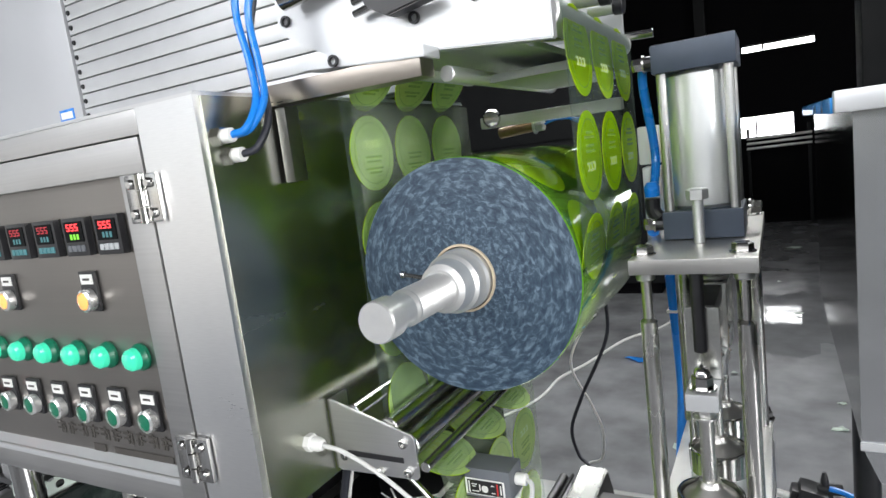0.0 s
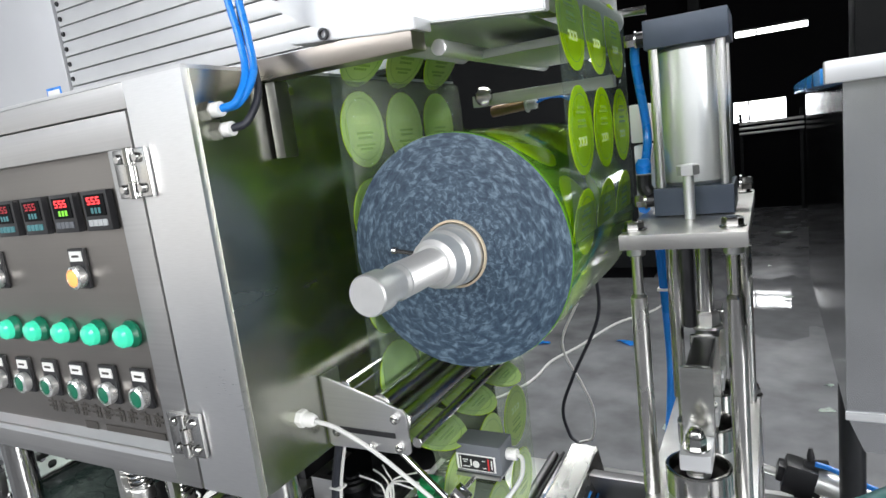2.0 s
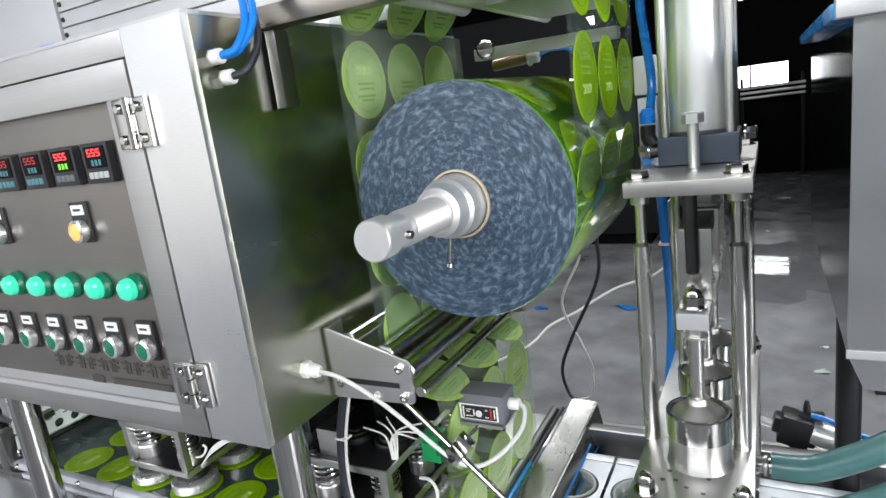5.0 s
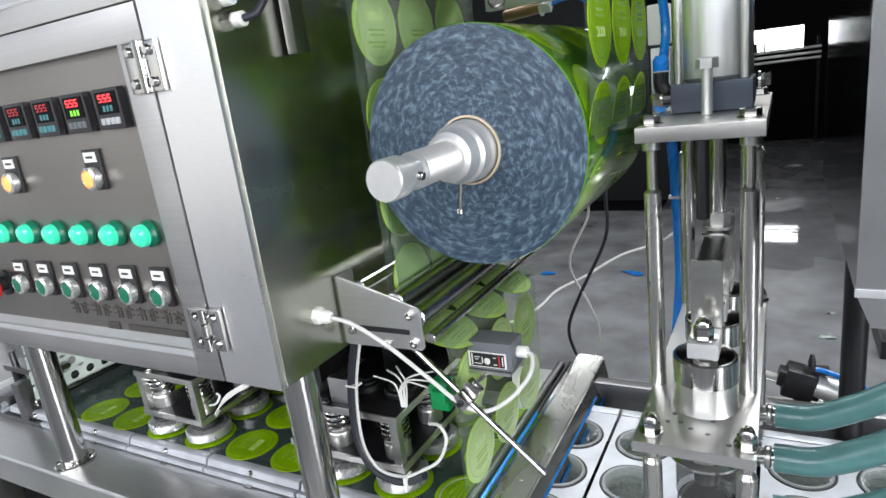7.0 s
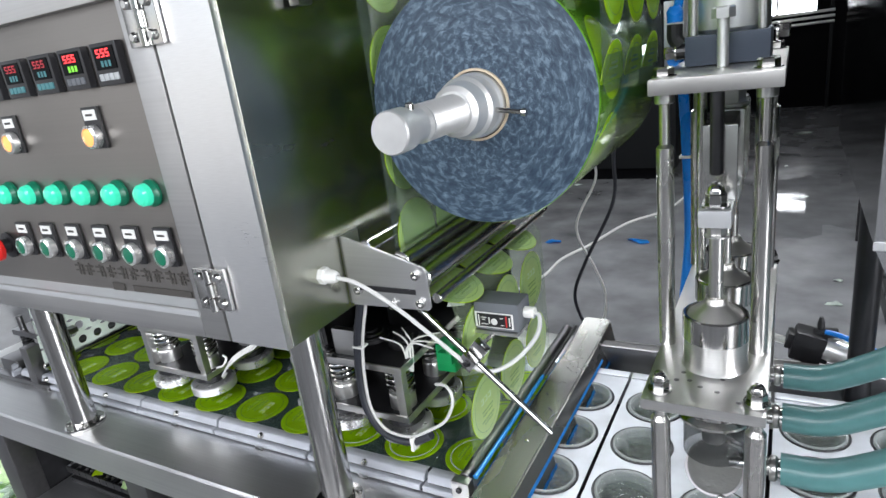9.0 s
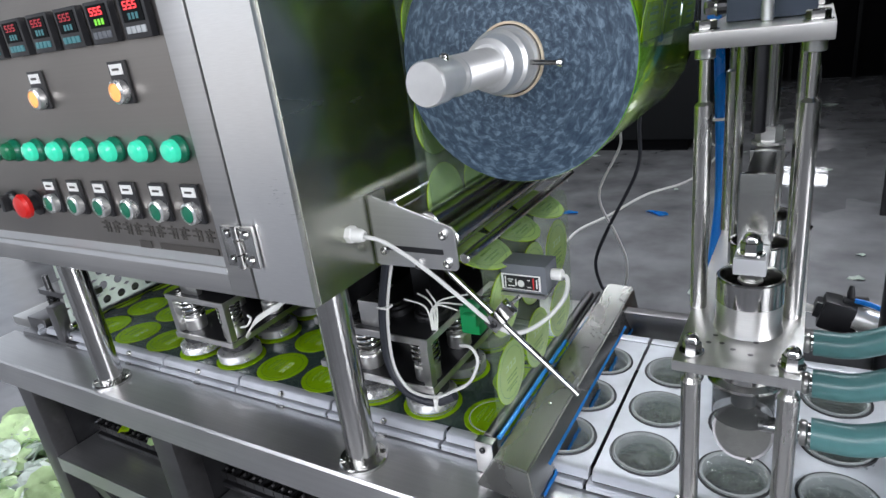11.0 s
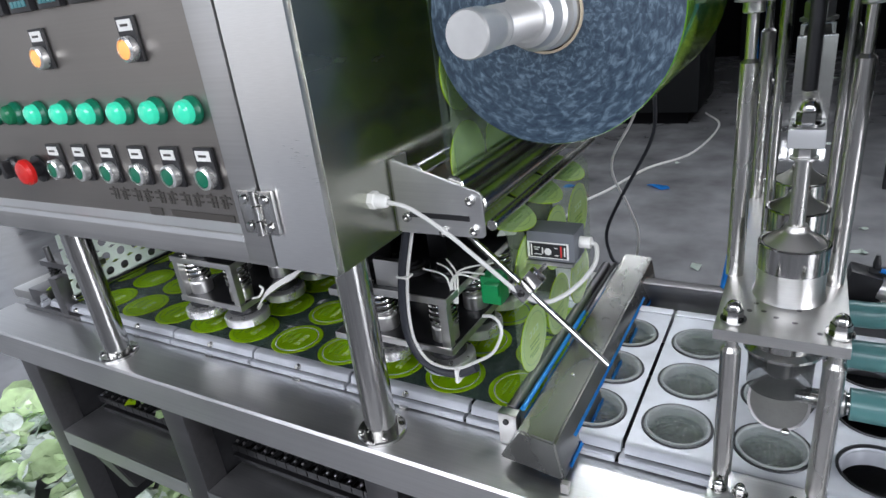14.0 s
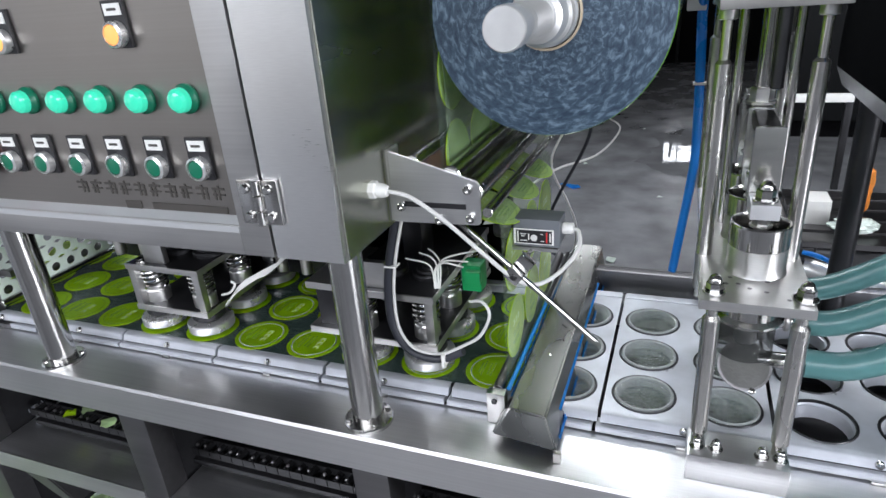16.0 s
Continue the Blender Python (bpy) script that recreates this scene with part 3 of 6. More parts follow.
def push_button(x, z, cap, label, plate=True, kind="push_button"):
    b = bmesh.new()
    if plate:
        box(x - 0.0165, x + 0.0165, PY - 0.005, PY - 0.0005, z - 0.016, z + 0.037, 0.001, b)
    else:
        lathe([(0, 0), (0.0175, 0), (0.0175, 0.003), (0, 0.003)], (x, PY - 0.0005, z), (0, -1, 0), 28, b)
    base = part(kind, b, BLACK, CAB, label)
    part("bezel", lathe([(0.0108, 0.004), (0.0145, 0.004), (0.0152, 0.008), (0.0148, 0.0145), (0.0118, 0.0165), (0.0112, 0.0125), (0.0108, 0.004)], (x, PY, z), (0, -1, 0), 32), RING if plate else BLACK, base, "silver bezel" if plate else "")
    part("cap", lathe([(0.0116, 0.004), (0.0116, 0.013), (0.0105, 0.0155), (0.006, 0.0165), (0, 0.0168)], (x, PY, z), (0, -1, 0), 28), cap, base)
    if plate:
        t = box(x - 0.0125, x + 0.0125, PY - 0.0062, PY - 0.0048, z + 0.0205, z + 0.0335)
        part("label_plate", t, WHITEP, base, "white legend plate")
        k = box(x - 0.007, x + 0.007, PY - 0.0068, PY - 0.0061, z + 0.0255, z + 0.0285)
        part("legend", k, INK, base)


def indicator(x, z, lit):
    b = lathe([(0, 0), (0.0178, 0), (0.0178, 0.004), (0.0165, 0.006), (0.0150, 0.010), (0, 0.010)], (x, PY - 0.0005, z), (0, -1, 0), 28)
    base = part("indicator_lamp", b, GREENOFF, CAB, "glowing green lamp" if lit else "unlit green lamp")
    prof = [(0.0148, 0.006), (0.0148, 0.013), (0.0138, 0.018), (0.0105, 0.0215), (0.0055, 0.0235), (0, 0.0240)]
    part("lens", lathe(prof, (x, PY, z), (0, -1, 0), 28), GREENCAP if lit else GREENDIM, base)


BX = [-0.7065 - 0.0664 * k for k in range(11)]


def panel_controls():
    for k, x in enumerate(BX):
        indicator(x, 1.3265, k not in (6, 9))
        if k < 6:
            push_button(x, 1.2435, GREENOFF, "green push button with a white legend plate")
    # emergency stop and selector
    x = -1.101
    base = part("emergency_stop", lathe([(0, 0), (0.021, 0), (0.021, 0.003), (0.012, 0.004), (0.012, 0.018), (0, 0.018)], (x, PY - 0.0005, 1.240), (0, -1, 0), 28), BLACK, CAB, "red mushroom emergency stop")
    part("mushroom", lathe([(0.012, 0.016), (0.020, 0.018), (0.0205, 0.024), (0.017, 0.029), (0.008, 0.031), (0, 0.0312)], (x, PY, 1.240), (0, -1, 0), 32), RED, base)
    for x in (-1.172, -1.24):
        base = part("selector_switch", lathe([(0, 0), (0.0175, 0), (0.0175, 0.006), (0.013, 0.010), (0, 0.010)], (x, PY - 0.0005, 1.240), (0, -1, 0), 28), BLACK, CAB, "black selector switch")
        part("lever", box(x - 0.005, x + 0.005, PY - 0.022, PY - 0.010, 1.226, 1.254, 0.002), BLACK, base)
    for x in (-0.781, -0.975):
        push_button(x, 1.402, ORANGE, "lit orange push button with a white legend plate", True, "lit_button")
    push_button(-1.169, 1.402, GREENOFF, "green push button with a white legend plate")
    for k in range(8):
        x, z = -0.7105 - 0.0675 * k, 1.485
        base = part("temperature_controller", box(x - 0.0245, x + 0.0245, PY - 0.010, PY - 0.0005, z - 0.0245, z + 0.0245, 0.0015), BLACK, CAB, "black digital temperature controller")
        lit = k < 2
        part("screen", box(x - 0.019, x + 0.019, PY - 0.0112, PY - 0.0098, z - 0.006, z + 0.020), DARKMACHINE, base)
        dg = bmesh.new()
        for i in range(3):
            u = x - 0.010 + i * 0.009
            for a, b2, c0, c1 in ((-0.003, 0.003, 0.0155, 0.0172), (-0.003, 0.003, 0.0118, 0.0132), (-0.003, 0.003, 0.0080, 0.0095), (0.0018, 0.0032, 0.0095, 0.0118), (-0.0032, -0.0018, 0.0132, 0.0155)):
                box(u + a, u + b2, PY - 0.0118, PY - 0.0111, z + c0, z + c1, bm=dg)
        part("digits", dg, DIGIT if lit else DIGITDIM, base, "red digits" if lit else "faint red digits")
        dg = bmesh.new()
        for i in range(3):
            box(x - 0.008 + i * 0.007, x - 0.004 + i * 0.007, PY - 0.0118, PY - 0.0111, z - 0.003, z + 0.004, bm=dg)
        part("set_value", dg, DIGITG if k == 1 else TEALBAR, base)
        ky = bmesh.new()
        for i in range(4):
            box(x - 0.018 + i * 0.0094, x - 0.0105 + i * 0.0094, PY - 0.0116, PY - 0.0098, z - 0.0185, z - 0.0105, 0.0008, ky)
        part("keys", ky, mat("key_grey", (0.42, 0.44, 0.45), 0.4) if lit and k == 0 else (TEALBAR if k > 1 else GREYP), base)
    # maker's line and second line below it, as plain bars
    ink = bmesh.new()
    for i in range(10):
        x = -0.934 + i * 0.0258
        box(x, x + 0.019, PY - 0.0012, PY - 0.0004, 1.2135, 1.2165, bm=ink)
        box(x, x + 0.019, PY - 0.0012, PY - 0.0004, 1.2065, 1.2085, bm=ink)
        box(x + 0.008, x + 0.011, PY - 0.0011, PY - 0.0004, 1.2005, 1.2195, bm=ink)
        box(x + (0.002 if i % 2 else 0.015), x + (0.005 if i % 2 else 0.018), PY - 0.0011, PY - 0.0004, 1.2005, 1.2130, bm=ink)
    part("lettering_bar", ink, INK, CAB, "dark lettering reduced to bars")
    ink = box(-0.853, -0.826, PY - 0.0012, PY - 0.0004, 1.1815, 1.1925)
    box(-0.806, -0.684, PY - 0.0012, PY - 0.0004, 1.1825, 1.1915, bm=ink)
    part("lettering_bar", ink, INK, CAB)


panel_controls()


# ---- slotted plate and cover behind the cabinet top ----
def slotted_table():
    t = thing("slotted_plate", (-0.8, 0.8, CT), "bright slotted aluminium plate standing on the cabinet", "aluminium plate")
    for i in range(12):
        z = 1.63 + i * 0.0285
        part("profile_rib", box(-1.215, -0.47, 0.80, 0.815, z, z + 0.0262, 0.0025), ALU, t)
    part("backing", box(-1.214, -0.471, 0.809, 0.828, CT + 0.004, 1.97), GREYP, t)
    sc = bmesh.new()
    for i in range(12):
        lathe([(0, 0), (0.005, 0), (0.004, 0.003), (0, 0.003)], (-1.206, 0.80, 1.643 + i * 0.0285), (0, -1, 0), 10, sc)
    part("screw_row", sc, DARKSTEEL, t)
    g = thing("cover_box", (-1.5, 0.9, CT), "plain grey sheet metal cover on the cabinet", "cover")
    part("shell", box(-1.74, -1.225, 0.80, 1.08, CT + 0.004, 2.05, 0.008), mat("satin_grey_sheet", (0.50, 0.51, 0.53), 0.45, 0.6, 0.06, 8), g)
    part("sticker", box(-1.30, -1.252, 0.7985, 0.8005, 1.70, 1.722), BLUE, g, "small blue-edged sticker")
    part("sticker_face", box(-1.296, -1.256, 0.7978, 0.7990, 1.703, 1.717), WHITEP, g)


slotted_table()

# ---- printed film and its way through the machine ----
FX_R, FX_L, FZ_T = -0.168, -0.447, 1.672     # right rise, left fall, top run
DANCER = 1.128
DROP = -0.371                                # fall between the guide rod and the trough cover
FY0, FY1 = 0.618, 0.945
REEL = Vector((-0.309, 0.619, 1.389))
RR = 0.137


def film_line():
    """The film's way as (x, z) corners with rounded turns."""
    corners = [(FX_R, REEL.z), (FX_R, FZ_T), (FX_L, FZ_T), (FX_L, 1.178), (-0.420, DANCER), (DROP, 1.160), (DROP, TOP + 0.004), (-1.62, TOP + 0.004), (-1.62, 0.45)]
    r = 0.022
    pts = []
    for i in range(31):
        a = radians(-150 + 5 * i)
        k = RR - 0.011 + (0.011 + FX_R - REEL.x - RR) * max(0, (i - 22) / 8)
        pts.append(Vector((REEL.x + k * math.cos(a), REEL.z + k * math.sin(a))))
    pts.append(Vector((FX_R, REEL.z + 0.005)))
    for a, b, c in zip(corners, corners[1:], corners[2:]):
        a, b, c = Vector(a), Vector(b), Vector(c)
        d0, d1 = (b - a).normalized(), (c - b).normalized()
        turn = d0.angle(d1)
        k = r * math.tan(turn / 2)
        p0, p1 = b - d0 * k, b + d1 * k
        for i in range(9):
            u = i / 8
            pts.append((1 - u) ** 2 * p0 + 2 * u * (1 - u) * b + u * u * p1)
    return pts + [Vector(corners[-1])]


LINE = film_line()
ARC = [0.0]
for p, q in zip(LINE, LINE[1:]):
    ARC.append(ARC[-1] + (q - p).length)


def on_line(s):
    s = min(max(s, 0.0), ARC[-1] - 1e-4)
    i = max(k for k in range(len(ARC) - 1) if ARC[k] <= s)
    u = (s - ARC[i]) / (ARC[i + 1] - ARC[i])
    d = (LINE[i + 1] - LINE[i]).normalized()
    return LINE[i].lerp(LINE[i + 1], u), d


def film_pose(s, y):
    """A disc on the film: its local x runs along the film, its z faces outward."""
    p, d = on_line(s)
    if 0.05 < s < ARC[-1] - 0.05:
        q0, q1 = on_line(s - 0.047)[0], on_line(s + 0.047)[0]
        w = min(max((s - S_CONV + 0.055) / 0.04, 0), 1)
        p, d = p.lerp((q0 + q1) / 2, 1 - w), d.lerp((q1 - q0).normalized(), 1 - w)
    return pose(p.x, y, p.y) @ Matrix.Rotation(-math.atan2(d.y, d.x), 4, "Y") @ pose(0, 0, 0, 180, 0, 0) @ pose(0, 0, 0.0013 if p.x > -0.25 else -0.0013)


S_CONV = next(ARC[i] for i in range(len(LINE)) if abs(LINE[i].y - TOP - 0.004) < 1e-5 and LINE[i].x < DROP - 0.01)
X_CONV = DROP - 0.022


def film_web():
    web = thing("film_web", (FX_R, 0.78, 1.3), "clear printed lidding film running through the machine", "film")
    cut = [i for i in range(len(LINE)) if ARC[i] <= S_CONV + 1e-4]
    pts = [LINE[i] for i in cut if i > 29]
    rows = [[(p.x, FY0, p.y), (p.x, (FY0 + FY1) / 2, p.y), (p.x, FY1, p.y)] for p in pts]
    turn = next(i for i, p in enumerate(pts) if abs(p.x - FX_L) < 1e-4 and p.y < 1.3)
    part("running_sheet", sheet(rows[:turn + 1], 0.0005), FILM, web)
    # same film, with the pale sheen of the drop in its tint
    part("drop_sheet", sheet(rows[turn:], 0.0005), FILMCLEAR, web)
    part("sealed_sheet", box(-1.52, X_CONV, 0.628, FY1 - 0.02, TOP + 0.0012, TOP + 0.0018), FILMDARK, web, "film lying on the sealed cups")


film_web()


def lid_disc():
    m = thing("film_disc", (0, 0, 0), "lime green printed disc on clear lidding film", "film disc", "printed discs on the film")
    part("disc", lathe([(0, -0.0005), (0.0478, -0.0005), (0.0478, 0.0005), (0, 0.0005)], (0, 0, 0), seg=36), LIME, m)
    part("back_print", lathe([(0, -0.0007), (0.0474, -0.0007), (0.0474, -0.00055), (0, -0.00055)], (0, 0, 0), seg=36), LIMEBACK, m, "pale green back layer carrying the haze of the falling film")
    w = bmesh.new()
    for i in range(3):
        x0 = -0.016 + i * 0.012
        box(0.007, 0.0165, x0, x0 + 0.0035, -0.0009, 0.0009, bm=w)
        box(0.007, 0.0095, x0, x0 + 0.009, -0.0009, 0.0009, bm=w)
        box(0.0145, 0.0165, x0 + 0.002, x0 + 0.009, -0.0009, 0.0009, bm=w)
    bmesh.ops.scale(w, vec=(-1, 1, 1), verts=w.verts)
    bmesh.ops.reverse_faces(w, faces=w.faces)
    part("white_print", w, LIMEWHITE, m)
    g = bmesh.new()
    for x, h in ((-0.006, 0.019), (-0.012, 0.016), (-0.021, 0.02), (-0.026, 0.014)):
        k = -h
        while k < h - 0.002:
            box(x, x + 0.003, k, k + 0.0032, -0.0009, 0.0009, bm=g)
            k += 0.0046
    lathe([(0.0385, -0.0008), (0.0392, -0.0008), (0.0392, 0.0008), (0.0385, 0.0008), (0.0385, -0.0008)], (0, 0, 0), seg=36, bm=g)
    bmesh.ops.scale(g, vec=(-1, 1, 1), verts=g.verts)
    bmesh.ops.reverse_faces(g, faces=g.faces)
    part("dark_print", g, LIMEDARK, m)
    return m


# ---- the film reel on its shaft ----
def film_reel():
    r = thing("film_reel", REEL, "heavy roll of printed lidding film on a steel unwinding shaft", "film roll")
    y0, y1 = REEL.y, REEL.y + 0.33
    x, z = REEL.x, REEL.z
    for h0, h1 in ((0.0, 0.001), (0.33, 0.329)):
        part("roll_face", lathe([(0.037, h0), (RR - 0.004, h0), (RR - 0.001, h1)], (x, y0, z), (0, 1, 0), 96), ROLLEND, r, "blue-grey streaked end of the wound film")
    part("roll_side", lathe([(RR - 0.001, 0.001), (RR, 0.003), (RR, 0.327), (RR - 0.001, 0.33)], (x, y0, z), (0, 1, 0), 96), ROLLSIDE, r, "glossy outer turns printed with lime discs")
    part("core_tube", lathe([(0.037, -0.003), (0.0395, -0.003), (0.0395, 0.33), (0.037, 0.33), (0.037, -0.003)], (x, y0, z), (0, 1, 0), 48), BEIGE, r, "beige cardboard core")
    def yl(prof):
        return lathe(prof, (x, y0, z), (0, -1, 0), 48)
    part("chuck", yl([(0, -0.2), (0.0355, -0.2), (0.0355, 0.008), (0.0335, 0.012), (0.0335, 0.030), (0.030, 0.034), (0.027, 0.052), (0.0215, 0.056), (0, 0.056)]), SHAFT, r, "pale aluminium chuck")
    prof = [(0, 0.04), (0.0185, 0.04)]
    h = 0.056
    while h < 0.125:
        prof += [(0.0185, h), (0.0176, h + 0.0012), (0.0185, h + 0.0024)]
        h += 0.0026
    prof += [(0.0185, 0.129), (0.0165, 0.133), (0.0165, 0.152), (0.0198, 0.156), (0.0198, 0.177), (0.0186, 0.179), (0, 0.179)]
    part("shaft", yl(prof), SHAFT, r, "turned steel shaft with a fine thread")
    part("rear_shaft", rod((x, y1 - 0.14, z), (x, 1.09, z), 0.017, 32), SHAFT, r)
    # clamping pin of the chuck and set screw of the shaft end
    p = rod((x, y0 - 0.022, z - 0.03), (x, y0 - 0.024, z - 0.064), 0.0028, 10)
    lathe([(0, 0), (0.0042, 0.001), (0.0042, 0.006), (0, 0.007)], (x, y0 - 0.024, z - 0.062), (0, 0, -1), 12, p)
    part("clamp_pin", p, CHROME, r)
    part("set_screw", rod((x + 0.014, y0 - 0.143, z), (x + 0.0215, y0 - 0.143, z), 0.0042, 12), CHROME, r)
    part("screw_hole", rod((x + 0.021, y0 - 0.143, z), (x + 0.0222, y0 - 0.143, z), 0.0024, 10), BLACK, r)
    return r


REEL_OB = film_reel()


# ---- film guide unit on the side of the cabinet ----
def guide_unit():
    u = thing("film_guide_unit", (-0.35, 0.62, 1.6), "bright aluminium film guide unit over the roll", "film guide")
    # upper housing
    h = prism([(-0.505, 1.695), (-0.425, 1.650), (-0.172, 1.625), (-0.172, 1.90), (-0.505, 1.90)], "y", 0.598, 0.612, 0.0015)
    part("front_plate", h, ALU, u)
    part("base_plate", prism([(-0.406, 1.648), (-0.208, 1.6285), (-0.208, 1.636), (-0.406, 1.656)], "y", 0.6125, 0.96, 0.001), ALU, u)
    part("rear_plate", prism([(-0.505, 1.695), (-0.425, 1.650), (-0.18, 1.625), (-0.18, 1.90), (-0.505, 1.90)], "y", 0.96, 0.972), ALU, u)
    part("wing_plate", prism([(-0.455, 1.641), (-0.33, 1.630), (-0.295, 1.628), (-0.295, 1.640), (-0.33, 1.645), (-0.455, 1.652)], "y", 0.565, 0.6, 0.001), ALU, u)
    a = box(-0.5118, -0.302, 0.568, 0.597, 1.610, 1.634, 0.002)
    part("carrier_bar", a, BROWNSTEEL, u)
    v = box(-0.5118, -0.497, 0.578, 0.602, 1.520, 1.609, 0.002)
    part("hanger_bar", v, SHADOWSTEEL, u)
    for (y, z) in ((0.620, 1.600), (0.618, 1.535)):
        part("hex_screw", hexbolt((CX + 0.003, y, z), (1, 0, 0), 0.007, 0.007), CHROME, u)
    part("cross_rod", rod((-0.30, 0.62, 1.615), (-0.30, 0.98, 1.615), 0.009, 20), BARREL, u)
    part("lower_plate", box(-0.30, -0.185, 0.72, 0.94, 1.608, 1.618, 0.001), ALU, u)
    part("guard_plate", box(-0.4415, -0.4400, 0.632, 0.955, 1.362, 1.604, 0.0004), GUARD, u, "clear guard plate before the film")
    part("slide_bar", box(-0.42, -0.19, 0.96, 0.98, 1.565, 1.583, 0.002), STEEL_X, u)
    for (x, z) in ((-0.405, 1.637), (-0.318, 1.668), (-0.248, 1.676), (-0.185, 1.686), (-0.49, 1.70)):
        b = lathe([(0.004, 0), (0.0065, 0), (0.0065, 0.003), (0.004, 0.003), (0.004, 0)], (x, 0.597 if z > 1.65 else 0.564, z + 0.006), (0, -1, 0), 18)
        part("cap_screw", b, DARKSTEEL, u)
    k = prism([(-0.36, 1.72), (-0.338, 1.70), (-0.315, 1.688), (-0.285, 1.690), (-0.285, 1.684), (-0.335, 1.676), (-0.36, 1.69), (-0.375, 1.72)], "y", 0.570, 0.590, 0.002)
    part("knob_lever", k, BLACK, u, "black clamp lever")
    for z in (1.700, 1.712):
        part("guide_pin", rod((-0.385, 0.585, z - 0.01), (-0.36, 0.585, z - 0.006), 0.004, 12), CHROME, u)
    part("tension_spring", rod((-0.325, 0.588, 1.705), (-0.265, 0.588, 1.712), 0.005, 14), CHROME, u)
    # rollers
    for (x, z, r) in ((FX_R - 0.018, FZ_T - 0.018, 0.017), (FX_L + 0.018, FZ_T - 0.018, 0.017)):
        part("turn_roller", rod((x, 0.615, z), (x, 0.96, z), r, 28), SHAFT, u)
    for y in (0.765, 0.835, 0.915):
        part("end_cap", rod((-0.215, y, 1.706), (-0.180, y, 1.704), 0.012, 16), BARREL, u)
        part("cap_collar", rod((-0.180, y, 1.704), (-0.166, y, 1.703), 0.0135, 16), BLACK, u)
    part("guide_stub", rod((-0.19, 0.975, 1.668), (-0.14, 0.975, 1.666), 0.006, 12), CHROME, u)
    # bottle-brown sensor with blue leads behind the film
    part("probe", rod((-0.40, 0.99, 1.555), (-0.335, 0.99, 1.560), 0.009, 16), TAN, u, "brown threaded proximity probe")
    part("probe_nut", hexbolt((-0.335, 0.99, 1.560), (1, 0, 0), 0.011, 0.014), WHITEP, u)
    for k in range(3):
        part("lead", hose([(-0.32, 0.99, 1.56), (-0.30, 0.99, 1.565 + 0.004 * k), (-0.26, 0.985, 1.562 - 0.004 * k)], 0.0015, 6), BLUE, u)
    part("eye_bolt", lathe([(0, 0), (0.012, 0.002), (0.015, 0.010), (0.012, 0.018), (0, 0.02)], (-0.40, 0.965, 1.58), (0.3, -1, 0), 16), CHROME, u)
    return u


guide_unit()


def lower_rollers():
    b = thing("roller_bracket", (-0.45, 0.6, 1.14), "slotted steel bracket carrying the lower film rollers", "roller bracket")
    pl = prism([(-0.511, 1.140), (-0.393, 1.142), (-0.389, 1.146), (-0.389, 1.196), (-0.393, 1.201), (-0.511, 1.237)], "y", 0.592, 0.596, 0.0008)
    part("bracket_plate", pl, STEEL_X, b)
    part("bracket_flange", box(CX + 0.003, CX + 0.006, 0.596, 0.63, 1.14, 1.236), STEEL, b)
    # added sheet, no shield known: its haze stands for the film's pale sheen
    part("clear_shield", box(-0.4415, -0.4400, 0.632, 0.955, 1.212, 1.36, 0.0004), HAZE, b, "added hazy sheet paling the film like its sheen")
    part("slot", box(-0.493, -0.408, 0.5910, 0.5925, 1.163, 1.170), BLACK, b, "dark slot")
    for x, z in ((-0.404, 1.190), (-0.402, 1.152), (-0.497, 1.163), (-0.445, 1.147)):
        part("socket_screw", lathe([(0, 0), (0.006, 0), (0.006, 0.005), (0.0045, 0.006), (0.003, 0.006), (0.003, 0.003), (0, 0.003)], (x, 0.592, z), (0, -1, 0), 16), CHROME, b)
    for x, z, r in ((-0.480, 1.222, 0.009), (-0.428, 1.205, 0.013), (-0.402, 1.184, 0.015), (-0.382, 1.158, 0.007)):
        part("roller", rod((x, 0.597, z), (x, 1.00, z), r, 28), MIRROR, b)
    part("guide_tray", prism([(-0.440, 1.194), (-0.396, 1.168), (-0.396, 1.171), (-0.440, 1.197)], "y", 0.598, 1.00), SATIN, b, "dull guide tray under the rollers")
    part("rear_bracket", prism([(-0.511, 1.140), (-0.389, 1.142), (-0.389, 1.196), (-0.511, 1.237)], "y", 1.002, 1.006), STEEL_X, b)


lower_rollers()


